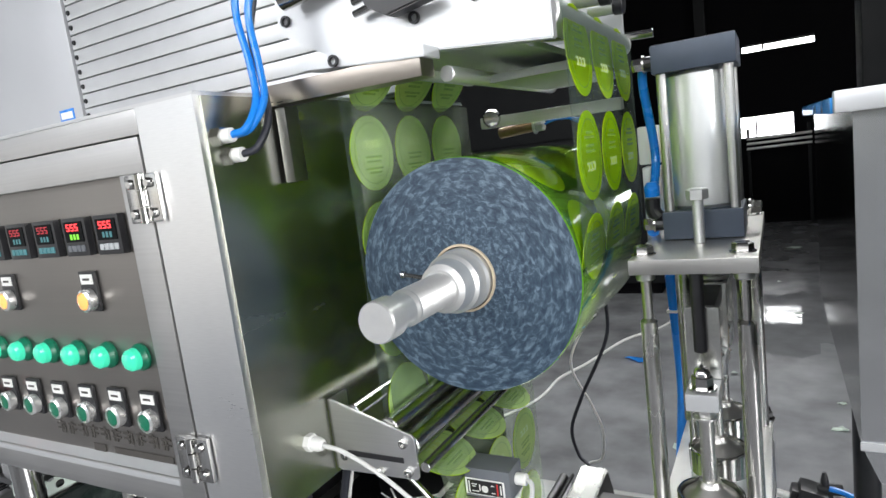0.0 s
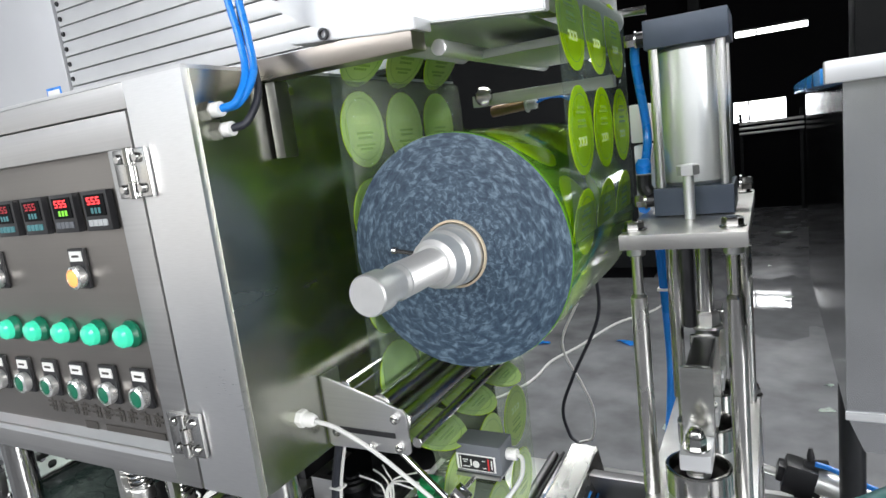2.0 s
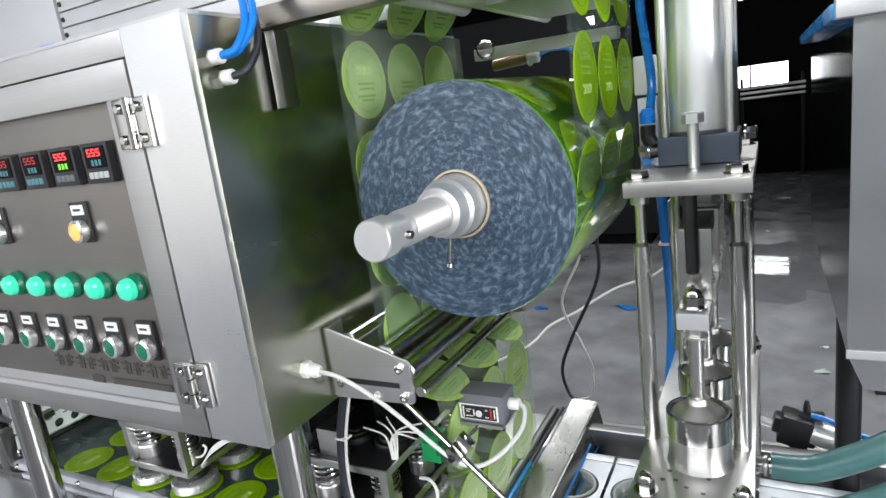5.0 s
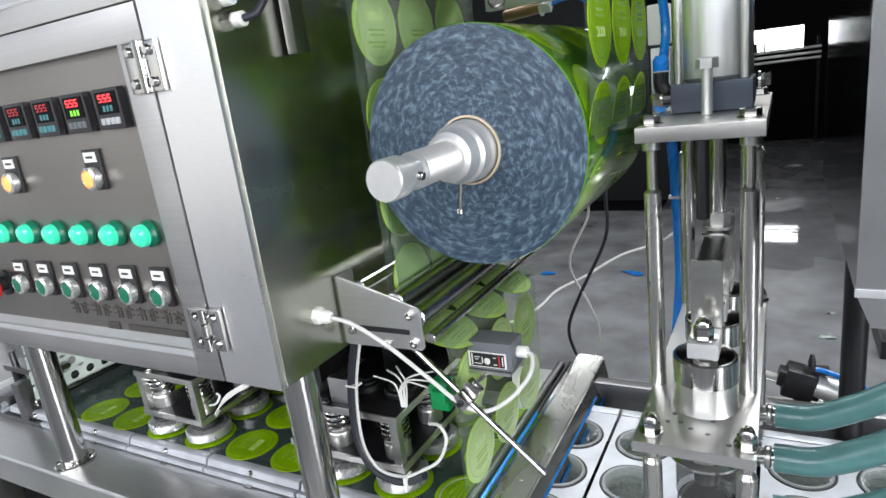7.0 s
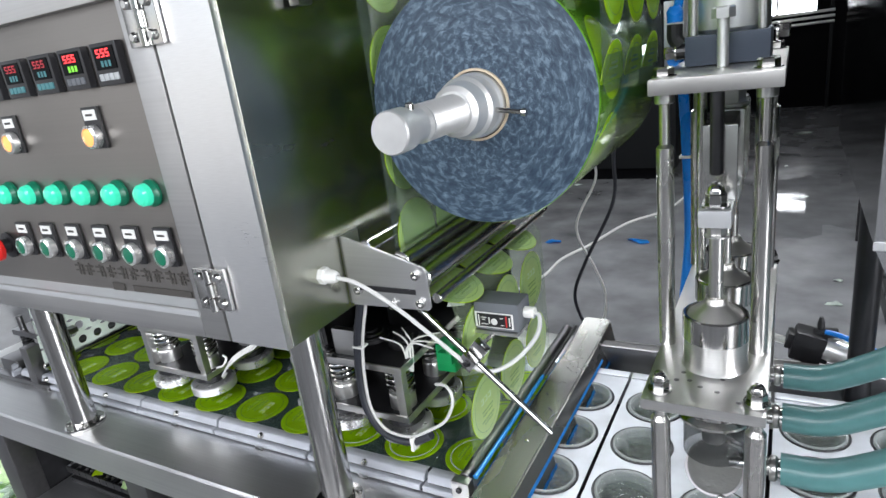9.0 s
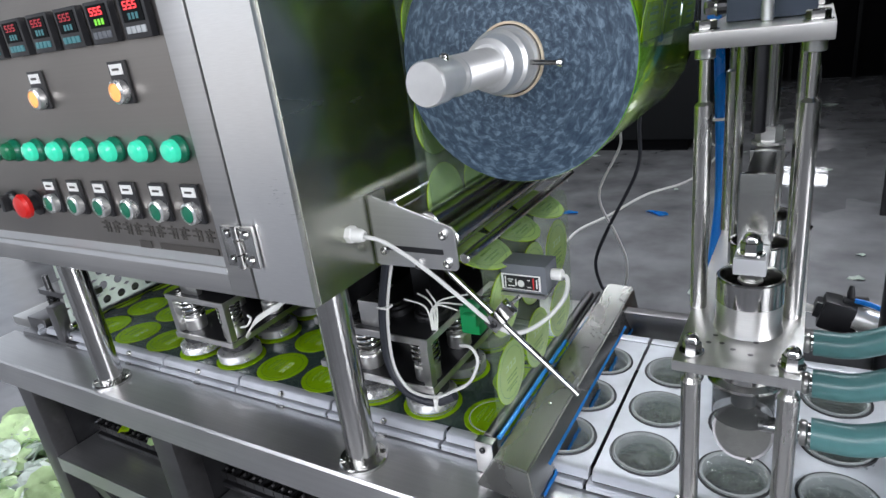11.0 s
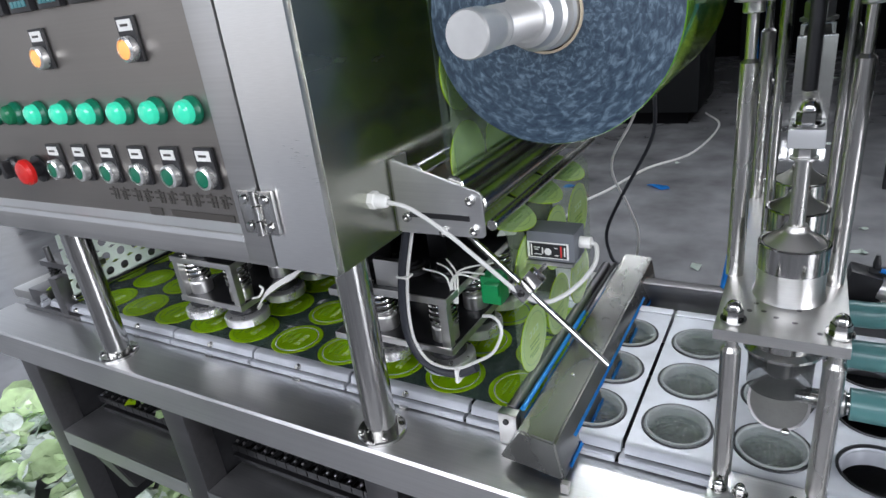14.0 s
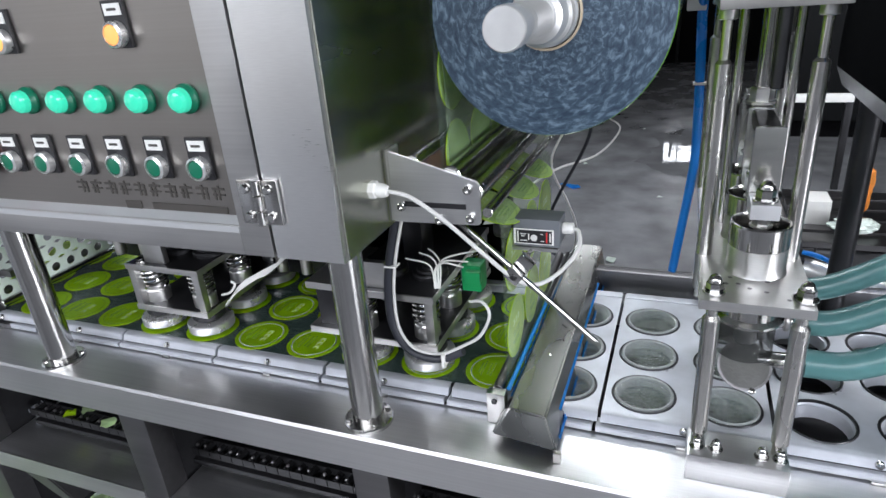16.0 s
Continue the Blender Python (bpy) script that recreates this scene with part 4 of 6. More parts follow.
# ---- mould plates and cups ----
def mould_plate():
    """One plate with six holes, rounded front rail and a bolt; its middle at the origin."""
    m = thing("mould_plate", (0, 0, 0), "aluminium mould plate of the conveyor with six cup holes", "mould plate", "mould plates of the conveyor")
    L, b = PITCH / 2 - 0.0026, bmesh.new()
    seg = 28
    ys = [0.624, (ROWY[0] + ROWY[1]) / 2, (ROWY[1] + ROWY[2]) / 2, 0.955]
    for cx, xa, xb in ((-STEP / 2, -L, 0), (STEP / 2, 0, L)):
        for j, cy in enumerate(ROWY):
            ring = []
            turns = sorted([2 * math.pi * i / 24 for i in range(24)] + [math.atan2(v - cy, u - cx) % (2 * math.pi) for u in (xa, xb) for v in ys[j:j + 2]])
            seg = len(turns)
            for a in turns:
                c, s = math.cos(a), math.sin(a)
                k = min(((xb - cx) / c if c > 1e-6 else (xa - cx) / c if c < -1e-6 else 9), ((ys[j + 1] - cy) / s if s > 1e-6 else (ys[j] - cy) / s if s < -1e-6 else 9))
                ring.append([b.verts.new((cx + k * c, cy + k * s, 0)), b.verts.new((cx + 0.0435 * c, cy + 0.0435 * s, 0)),
                             b.verts.new((cx + 0.0420 * c, cy + 0.0420 * s, -0.002)), b.verts.new((cx + 0.0420 * c, cy + 0.0420 * s, -0.022))])
            for i in range(seg):
                p, q = ring[i], ring[(i + 1) % seg]
                for u in range(3):
                    b.faces.new((p[u], q[u], q[u + 1], p[u + 1]))
    bmesh.ops.remove_doubles(b, verts=b.verts, dist=0.0002)
    part("plate", b, MOULD, m)
    part("front_rail", prism([(0.6085, -0.012), (0.6085, -0.010), (0.6125, 0.000), (0.6160, 0.0015), (0.6235, 0.0015), (0.6235, -0.012)], "x", -L, L, 0.0008), MOULD, m)
    part("rail_lip", prism([(0.602, -0.0245), (0.602, -0.0165), (0.6035, -0.0150), (0.6235, -0.0150), (0.6235, -0.0245)], "x", -L - 0.006, L - 0.006, 0.0006), MOULD, m)
    # black strip for the shadow line under the front rail
    part("rail_groove", box(-L + 0.001, L - 0.007, 0.6105, 0.6230, -0.0149, -0.0121), BLACK, m)
    part("rear_rail", box(-L, L, 0.956, 0.975, -0.024, 0.002, 0.002), MOULD, m)
    part("rail_bolt", lathe([(0, 0), (0.0055, 0), (0.0055, 0.003), (0.004, 0.006), (0, 0.0065)], (0, 0.6105, -0.0055), (0, -0.9, 0.42), 14), CHROME, m)
    part("link_tab", box(-0.008, 0.008, 0.597, 0.6018, -0.0265, -0.022, 0.0006), CHROME, m)
    for cx in (-STEP / 2, STEP / 2):
        for cy in ROWY:
            part("mould_ring", lathe([(0.0405, -0.003), (0.0414, 0.0010), (0.0424, 0.0018), (0.0444, 0.0018), (0.0452, 0.0003)], (cx, cy, 0), seg=28), DARKSTEEL, m)
            part("mould_ledge", lathe([(0.0412, -0.0005), (0.0400, -0.0035), (0.0384, -0.0045), (0.0376, -0.0080), (0.0374, -0.0240), (0.0395, -0.0240)], (cx, cy, 0), seg=28), MOULD, m)
    return m


def clear_cup():
    m = thing("plastic_cup", (0, 0, 0), "clear plastic cup sitting in its mould", "cup", "cups in the moulds")
    prof = [(0.0372, 0.0010), (0.0368, -0.005), (0.0352, -0.0062), (0.0348, -0.010)]
    for k in range(5):
        r = 0.0340 - 0.0011 * k
        prof += [(r, -0.0110 - 0.0044 * k), (r - 0.0012, -0.0130 - 0.0044 * k)]
    wall = lathe(prof, (0, 0, 0), seg=48)
    for v in wall.verts:
        if v.co.z < -0.009:
            k = 1 + 0.022 * math.cos(12 * math.atan2(v.co.y, v.co.x))
            v.co.x, v.co.y = v.co.x * k, v.co.y * k
    part("wall", wall, CUPCLEAR, m)
    part("rim", lathe([(0.0372, 0.001), (0.0376, 0.0030), (0.0392, 0.0038), (0.0408, 0.0030), (0.0410, 0.0014)], (0, 0, 0), seg=32), CUPRIM, m, "rolled clear rim")
    part("base", lathe([(0.0285, -0.0310), (0.0270, -0.0285), (0.0250, -0.0325), (0.0215, -0.0320), (0.0195, -0.0285), (0.0175, -0.0320), (0.0130, -0.0315), (0.0110, -0.0290), (0.0085, -0.0315), (0.004, -0.0270), (0, -0.0265)], (0, 0, 0), seg=32), CUPWATER, m)
    top = lathe([(0.0345, -0.0105), (0.0325, -0.0125), (0.026, -0.0118), (0.018, -0.0130), (0.009, -0.0120), (0, -0.0132)], (0, 0, 0), seg=40)
    for v in top.verts:
        if v.co.xy.length < 0.033:
            v.co.z += 0.0022 * noise.noise(Vector((v.co.x * 90, v.co.y * 90, 1.7)))
    part("fill", top, WATER, m, "clear rippled filling")
    return m


PLATE0 = mould_plate()
CUP0 = clear_cup()
DISC0 = lid_disc()


# ---- sealing heads ----
def sealing_head():
    h = thing("sealing_head", (0, 0, 0), "steel heat sealing head with spring-loaded stamps", "sealing head", "sealing heads over the conveyor")
    # dark plates and bright edge strips: their reflections are put into the colours
    for z, t in ((1.006, 0.010), (0.922, 0.010)):
        part("head_plate", box(-0.082, 0.082, 0.642, 0.925, z, z + t, 0.0015), DARKSTEEL, h)
        part("front_edge", box(-0.082, 0.082, 0.6385, 0.6415, z - 0.0005, z + t + 0.0005, 0.0008), STEEL, h)
        part("side_edge", box(0.0822, 0.0845, 0.6385, 0.925, z - 0.0005, z + t + 0.0005, 0.0008), STEEL, h)
    for x in (-0.074, 0.074):
        for y in (0.648, 0.917):
            part("pillar", box(x - 0.007, x + 0.007, y - 0.007, y + 0.007, 0.932, 1.006, 0.001), STEEL, h)
    for x in (-STEP / 2, STEP / 2):
        for y in ROWY:
            part("stamp_body", lathe([(0, 0), (0.021, 0), (0.021, 0.022), (0.0195, 0.025), (0.017, 0.026), (0.017, 0.044), (0.016, 0.044), (0.016, 0.052), (0, 0.052)], (x, y, 0.932), seg=24), STEEL, h)
            part("stamp_neck", rod((x, y, 0.906), (x, y, 0.922), 0.03, 28), DARKSTEEL, h)
            part("stamp_ring", lathe([(0.030, 0.0), (0.041, 0.0), (0.042, 0.001), (0.042, 0.015), (0.040, 0.017), (0.033, 0.018), (0, 0.020)], (x, y, 0.886), seg=36), RING, h)
            sp = []
            for i in range(46):
                a = i * 2 * math.pi / 9
                sp.append((x + 0.0205 * math.cos(a), y + 0.0205 * math.sin(a), 0.960 + i * 0.00098))
            part("spring", hose(sp, 0.0027, 6, 2), CHROME, h)
    for x in (-0.02, 0.05):
        part("terminal_cap", lathe([(0, 0.016), (0.010, 0.016), (0.012, 0.013), (0.020, 0.013), (0.022, 0.010), (0.028, 0.009), (0.030, 0.006), (0.030, 0)], (x, 0.715, 1.0165), seg=28), DARKSTEEL, h, "dark round terminal cap")
    part("cross_block", box(-0.018, 0.018, 0.765, 0.815, 1.016, 1.10, 0.003), DARKSTEEL, h)
    part("clamp_plate", box(-0.046, 0.002, 0.652, 0.664, 1.0165, 1.060, 0.0015), STEEL, h, "upright steel clamp plate")
    part("plate_bolt", hexbolt((-0.060, 0.655, 1.0165), (0, 0, 1), 0.007, 0.006), CHROME, h)
    return h


HEAD_A = sealing_head()
HEAD_X = (-0.5705, -0.5705 - 2 * PITCH)


def head_wiring():
    k = thing("terminal_block", (-0.44, 0.69, 0.98), "green cable connector beside the sealing head", "connector")
    part("shell", box(-0.462, -0.43, 0.70, 0.73, 0.985, 1.030, 0.004), GREENPLUG, k)
    part("lever", box(-0.452, -0.428, 0.688, 0.70, 1.005, 1.024, 0.003), GREENPLUG, k)
    ca = thing("sheathed_cable", (-0.52, 0.63, 1.05), "black and white sheathed heater cable hanging in a loop", "cable")
    pts = [(-0.526, 0.628, 1.133), (-0.541, 0.622, 1.069), (-0.550, 0.622, 1.012), (-0.548, 0.620, 0.959), (-0.528, 0.618, 0.922), (-0.497, 0.617, 0.910), (-0.466, 0.617, 0.913), (-0.436, 0.618, 0.930), (-0.410, 0.620, 0.958), (-0.396, 0.622, 0.985), (-0.396, 0.624, 1.002), (-0.407, 0.628, 1.011), (-0.427, 0.636, 1.005)]
    part("black_sheath", hose(pts[:8], 0.0066, 10), RUBBER, ca)
    part("white_core", hose([(x + (0.0095 if i < 4 else 0.007 if i == 4 else 0), y - 0.001, z + (0.006 if i == 4 else 0.0092 if 4 < i < 8 else 0)) for i, (x, y, z) in enumerate(pts)], 0.0024, 8), WCABLE, ca)
    part("cable_tie", box(-0.468, -0.463, 0.607, 0.627, 0.902, 0.924, 0.001), WHITEP, ca)
    part("cable_tie", box(-0.549, -0.530, 0.614, 0.630, 1.0565, 1.0595, 0.0008), WHITEP, ca)
    for i in range(6):
        w = thing("white_wire", (-0.46, 0.66, 1.02), "thin white heater wire", "wire", "heater wires")
        k = i - 2.5
        side = (-1, 1, 1, -1, 1, -1)[i]
        tip = (-0.540 + 0.006 * i, 0.672 + 0.004 * i, 1.046 + 0.002 * i) if side < 0 else (-0.452 + 0.005 * i, 0.664 + 0.008 * i, 1.034 + 0.006 * i)
        part("strand", hose([(-0.496 + 0.0016 * i, 0.672, 0.995), (-0.495 + 0.0018 * i, 0.667 + 0.002 * i, 1.028 + 0.002 * i), (-0.491 + 0.002 * i + 0.012 * side, 0.666 + 0.002 * i, 1.050 + 0.0025 * k), tip], 0.0014, 6), WHITEP, w)
    for i in range(5):
        w = thing("white_wire", (-0.88, 0.62, 1.0), "thin white heater wire", "wire", "heater wires")
        k = i - 2
        part("strand", hose([(-0.872 + 0.003 * k, 0.636, 0.940 + 0.003 * i), (-0.855 + 0.003 * k, 0.622, 0.956 + 0.003 * i), (-0.823 + 0.003 * k, 0.618, 0.984 + 0.004 * i), (-0.781 + 0.004 * k, 0.618, 1.010 + 0.004 * i), (-0.735 + 0.005 * k, 0.622 + 0.003 * k, 1.036 + 0.004 * i), (-0.70 + 0.006 * k, 0.66 + 0.004 * k, 1.09)], 0.0014, 6), WHITEP, w)
    t = thing("wire_tie", (-0.93, 0.625, 0.945), "white cable tie round the heater wires", "cable tie")
    part("tie", hose([(-0.862, 0.616, 0.975), (-0.838, 0.611, 0.985), (-0.826, 0.612, 1.000), (-0.834, 0.614, 1.004)], 0.002, 6), WHITEP, t)


head_wiring()


def middle_block():
    """Guide block between the heads."""
    g = thing("guide_block", (-0.70, 0.7, 0.98), "stacked steel guide block beside the sealing head", "guide block")
    part("upper_arm", box(-0.715, -0.655, 0.648, 0.80, 0.988, 1.000, 0.001), STEEL, g)
    part("lower_arm", box(-0.720, -0.660, 0.648, 0.80, 0.905, 0.917, 0.001), STEEL, g)
    part("web", box(-0.705, -0.670, 0.66, 0.80, 0.917, 0.988, 0.001), DARKSTEEL, g)
    part("tie", box(-0.70, -0.675, 0.70, 0.78, 1.0, 1.136, 0.002), DARKSTEEL, g)


middle_block()


def shade_boxes():
    """Dark boxes with steel fittings, added under the cabinet to shade the lanes behind the front one."""
    for x0, x1 in ((-0.915, -0.730), (-1.350, -1.112)):
        h = thing("lifting_drive", ((x0 + x1) / 2, 0.9, 0.91), "added dark box with steel fittings, shading the rear lanes under the cabinet", "drive", "lifting drives")
        part("housing", box(x0, x1, 0.825, 0.984, 0.915, 1.133, 0.004), DARKSTEEL, h)
        part("cross_bar", box(x0 + 0.01, x1 - 0.01, 0.806, 0.824, 1.045, 1.070, 0.002), SHADOWSTEEL, h)
        for k in (0.25, 0.55):
            x = x0 + (x1 - x0) * k
            part("guide_pin", lathe([(0, 0), (0.011, 0), (0.011, 0.030), (0.008, 0.034), (0.008, 0.105), (0, 0.105)], (x, 0.795, 0.935), seg=18), SATIN, h)
        part("cap_bolt", domenut((x1 - 0.030, 0.812, 1.072), 0.009), CHROME, h)


shade_boxes()


def waste_strip():
    """Perforated waste film going up behind the far head."""
    w = thing("waste_strip", (-1.38, 0.8, 0.95), "pale perforated waste film drawn off after punching", "waste film")
    b = bmesh.new()
    o, ux, uy = Vector((-1.455, 0.96, 0.888)), Vector((0.03, 0, 0.30)), Vector((0, -0.34, 0.0))
    n0, n1, seg = 8, 9, 14
    for i in range(n0):
        for j in range(n1):
            ring = []
            for k in range(seg):
                a = 2 * math.pi * k / seg
                c, s = math.cos(a), math.sin(a)
                m = 0.5 / max(abs(c), abs(s))
                q = [((i + 0.5 + c * m) / n0, (j + 0.5 + s * m) / n1), ((i + 0.5 + 0.27 * c) / n0, (j + 0.5 + 0.27 * s) / n1)]
                ring.append([b.verts.new(o + ux * u + uy * v) for u, v in q])
            for k in range(seg):
                p, r = ring[k], ring[(k + 1) % seg]
                b.faces.new((p[0], r[0], r[1], p[1]))
    bmesh.ops.remove_doubles(b, verts=b.verts, dist=0.0005)
    bmesh.ops.solidify(b, geom=b.faces[:], thickness=0.0008)
    part("strip", b, SCRAPWHITE, w)
    part("draw_roller", rod((-1.452, 0.615, 0.884), (-1.452, 0.97, 0.884), 0.008, 20), CHROME, w)
    t = thing("punch_station", (-1.36, 0.7, 0.9), "steel punch station at the discharge end", "punch")
    for x, y in ((-1.565, 0.650), (-1.475, 0.690)):
        part("column", rod((x, y, TOP - 0.02), (x, y, 0.985), 0.007, 16), SHADOWSTEEL, t)
        turns = [(x + 0.011 * math.cos(i * 0.785), y + 0.011 * math.sin(i * 0.785), 0.872 + i * 0.00088) for i in range(72)]
        part("spring", hose(turns, 0.0024, 6, 2), DARKSTEEL, t)
    part("slide_slab", box(-1.665, -1.585, 0.622, 0.70, DECK + 0.001, DECK + 0.040, 0.003), SHADOWSTEEL, t)
    part("slide_plate", box(-1.76, -1.668, 0.628, 0.74, DECK + 0.001, DECK + 0.024, 0.003), STEEL, t, "pale discharge plate")
    part("yoke", box(-1.60, -1.43, 0.640, 0.70, 0.936, 0.950, 0.002), SHADOWSTEEL, t)


waste_strip()


# ---- trough cover between filling and sealing ----
def trough():
    t = thing("film_trough", (-0.33, 0.8, TOP), "folded stainless trough lying across the conveyor", "trough")
    b = bmesh.new()
    # outline of the fold, and its front, bend and rear stations
    rows = [[(-0.375, 0.547, 0.850), (-0.353, 0.561, 0.887), (-0.301, 0.553, 0.888), (-0.284, 0.537, 0.849)],
            [(-0.375, 1.020, 0.852), (-0.353, 1.030, 0.889), (-0.302, 0.980, 0.890), (-0.284, 0.980, 0.851)],
            [(-0.378, 1.095, 0.853), (-0.347, 1.095, 0.906), (-0.297, 1.090, 0.907), (-0.287, 1.092, 0.851)]]
    v = [[b.verts.new(p) for p in r] for r in rows]
    for p, q in zip(v, v[1:]):
        for i in range(3):
            b.faces.new((p[i], p[i + 1], q[i + 1], q[i]))
    b.faces.new(v[0])
    b.faces.new(v[2])
    bmesh.ops.recalc_face_normals(b, faces=b.faces)
    bmesh.ops.bevel(b, geom=[e for e in b.edges if not e.is_boundary], offset=0.0022, segments=2, affect="EDGES")
    bmesh.ops.solidify(b, geom=b.faces[:], thickness=0.0015)
    part("folded_sheet", b, TROUGHSTEEL, t)
    # torn blue film left along the lower edge, and on the rod beside the fold
    edge = []
    for i in range(91):
        y = 0.560 + i * 0.0052
        k = 0.90 + 0.07 * noise.noise(Vector((y * 40, 0, 4))) + 0.05 * noise.noise(Vector((y * 160, 0, 9)))
        edge.append([(-0.301 + 0.017 * u + 0.0016, y, 0.888 - 0.039 * u + 0.0006) for u in (k, 0.5 + k / 2, 1.03)])
    part("film_edge", sheet(edge, 0.0005), BLUEFILM, t, "torn edge of blue protective film")
    # unseen blue sheet, added so that the cups beside it catch blue
    lining = [[(-0.3620, y, 0.8760), (-0.3050, y, 0.8770), (-0.2885, y, 0.8655)] for y in (0.60, 0.80, 1.00)]
    part("film_lining", sheet(lining, 0.0005), BLUEFILM, t, "unseen blue film added under the fold to tint the cups")
    part("film_rod", rod((-0.3655, 0.606, 0.8845), (-0.3655, 0.885, 0.8855), 0.0036, 16), BLUEFILM, t, "rod wrapped in blue protective film")
    part("film_rod_end", rod((-0.3655, 0.885, 0.8855), (-0.3655, 1.085, 0.8865), 0.0036, 16), BLACK, t, "bare dark end of the rod")
    part("guide_rod", rod((-0.3815, 0.603, 0.8805), (-0.3815, 1.08, 0.8825), 0.0085, 20), SHADOWSTEEL, t, "dull steel guide rod")
    part("end_block", box(-0.393, -0.366, 0.584, 0.600, 0.8365, 0.888, 0.0012), STEEL, t)
    part("block_screw", lathe([(0, 0), (0.0042, 0), (0.0042, 0.003), (0.003, 0.004), (0, 0.004)], (-0.381, 0.584, 0.876), (0, -1, 0), 14), DARKSTEEL, t)
    part("edge_clip", box(-0.286, -0.276, 0.528, 0.536, 0.8365, 0.852, 0.001), SATIN, t)
    dots = bmesh.new()
    random.seed(5)
    for i in range(26):
        x, y = random.gauss(-0.318, 0.010), random.uniform(0.74, 0.98)
        lathe([(0, 0.0012), (0.0004 + random.random() * 0.001, 0.0004), (0.0016, 0)], (x, y, 0.8895), seg=8, bm=dots)
    part("splashes", dots, DARKSTEEL, t, "dark drips")["kind"] = "stuff"
    for y in (0.70,):
        part("rivet", lathe([(0, 0.002), (0.003, 0.001), (0.0035, 0)], (-0.325, y, 0.8892), seg=10), CHROME, t)


trough()


# ---- registration sensor on its rod ----
def sensor():
    s = thing("film_sensor", (-0.34, 0.67, 1.1), "grey photoelectric film sensor with a striped face", "sensor")
    part("body", box(-0.3675, -0.303, 0.664, 0.705, 1.086, 1.126, 0.003), GREYP, s)
    part("snout", rod((-0.398, 0.685, 1.106), (-0.3675, 0.685, 1.106), 0.017, 24), BLACK, s)
    part("face_plate", box(-0.3665, -0.311, 0.6632, 0.6642, 1.090, 1.112), WHITEP, s)
    part("face_field", box(-0.363, -0.3135, 0.6624, 0.6634, 1.0915, 1.1105), BLACK, s, "black adjuster field")
    part("adjuster", rod((-0.338, 0.661, 1.100), (-0.338, 0.6625, 1.100), 0.0048, 16), WCABLE, s)
    part("red_mark", box(-0.3215, -0.3195, 0.6620, 0.6630, 1.0930, 1.1090), REDINK, s)
    for x0, x1, z0, z1 in ((-0.361, -0.3595, 1.093, 1.109), (-0.357, -0.349, 1.1045, 1.1055), (-0.356, -0.351, 1.1015, 1.1025), (-0.357, -0.347, 1.0950, 1.0960), (-0.346, -0.3445, 1.0965, 1.1055), (-0.329, -0.325, 1.1050, 1.1060), (-0.329, -0.324, 1.0950, 1.0960), (-0.3165, -0.3150, 1.0950, 1.1075)):
        part("face_print", box(x0, x1, 0.6618, 0.6626, z0, z1), WHITEP, s)
    part("cable_gland", rod((-0.303, 0.685, 1.108), (-0.288, 0.685, 1.108), 0.008, 12), WHITEP, s)
    part("base_rail", box(-0.374, -0.306, 0.662, 0.70, 1.080, 1.085, 0.001), STEEL, s)
    part("mirror_tag", prism([(-0.412, 1.112), (-0.384, 1.117), (-0.378, 1.130), (-0.404, 1.126)], "y", 0.668, 0.670), WHITEP, s)
    part("stem", rod((-0.340, 0.674, 1.082), (-0.350, 0.622, 1.076), 0.003, 10), CHROME, s)
    r = thing("sensor_rod", (-0.35, 0.62, 1.06), "bright steel rod with a clamp block for the sensor", "rod")
    a, z = Vector((-0.445, 0.622, 1.146)), Vector((-0.245, 0.601, 0.987))
    part("rod", rod(a, z, 0.0042, 14), CHROME, r)
    c = a.lerp(z, 0.47)
    q = (z - a).to_track_quat("X", "Z").to_matrix().to_4x4()
    for k, off in (("clamp_block", 0.0), ("clamp_cap", 0.019)):
        b = box(-0.010, 0.012, -0.014 + off * 0.6, 0.010, -0.010 + off, 0.008 + off, 0.002)
        b.transform(Matrix.Translation(c) @ q)
        part(k, b, CHROME, r)
    b = hexbolt((0.002, -0.014, 0.0), (0, -1, 0), 0.004, 0.004)
    b.transform(Matrix.Translation(c) @ q)
    part("clamp_screw", b, DARKSTEEL, r)
    k = thing("sensor_cable", (-0.4, 0.63, 1.1), "pale grey sensor cable looping to a cabinet gland", "cable")
    part("sheath", hose([(CX + 0.026, 0.547, 1.1985), (-0.465, 0.552, 1.190), (-0.432, 0.574, 1.153), (-0.392, 0.592, 1.106), (-0.352, 0.603, 1.066), (-0.325, 0.616, 1.053), (-0.298, 0.637, 1.064), (-0.278, 0.660, 1.088), (-0.280, 0.680, 1.105), (-0.290, 0.685, 1.108)], 0.0029, 10), WCABLE, k)
    g = thing("cable_gland", (CX, 0.547, 1.20), "white plastic cable gland on the cabinet side", "cable gland")
    part("nut", lathe([(0, 0), (0.0115, 0), (0.0115, 0.008), (0.009, 0.010), (0, 0.010)], (CX + 0.003, 0.547, 1.20), (1, 0, 0), 6), WHITEP, g)
    part("dome", lathe([(0.009, 0.009), (0.009, 0.017), (0.007, 0.023), (0.004, 0.025)], (CX + 0.003, 0.547, 1.20), (1, 0, -0.05), 20), WHITEP, g)


sensor()


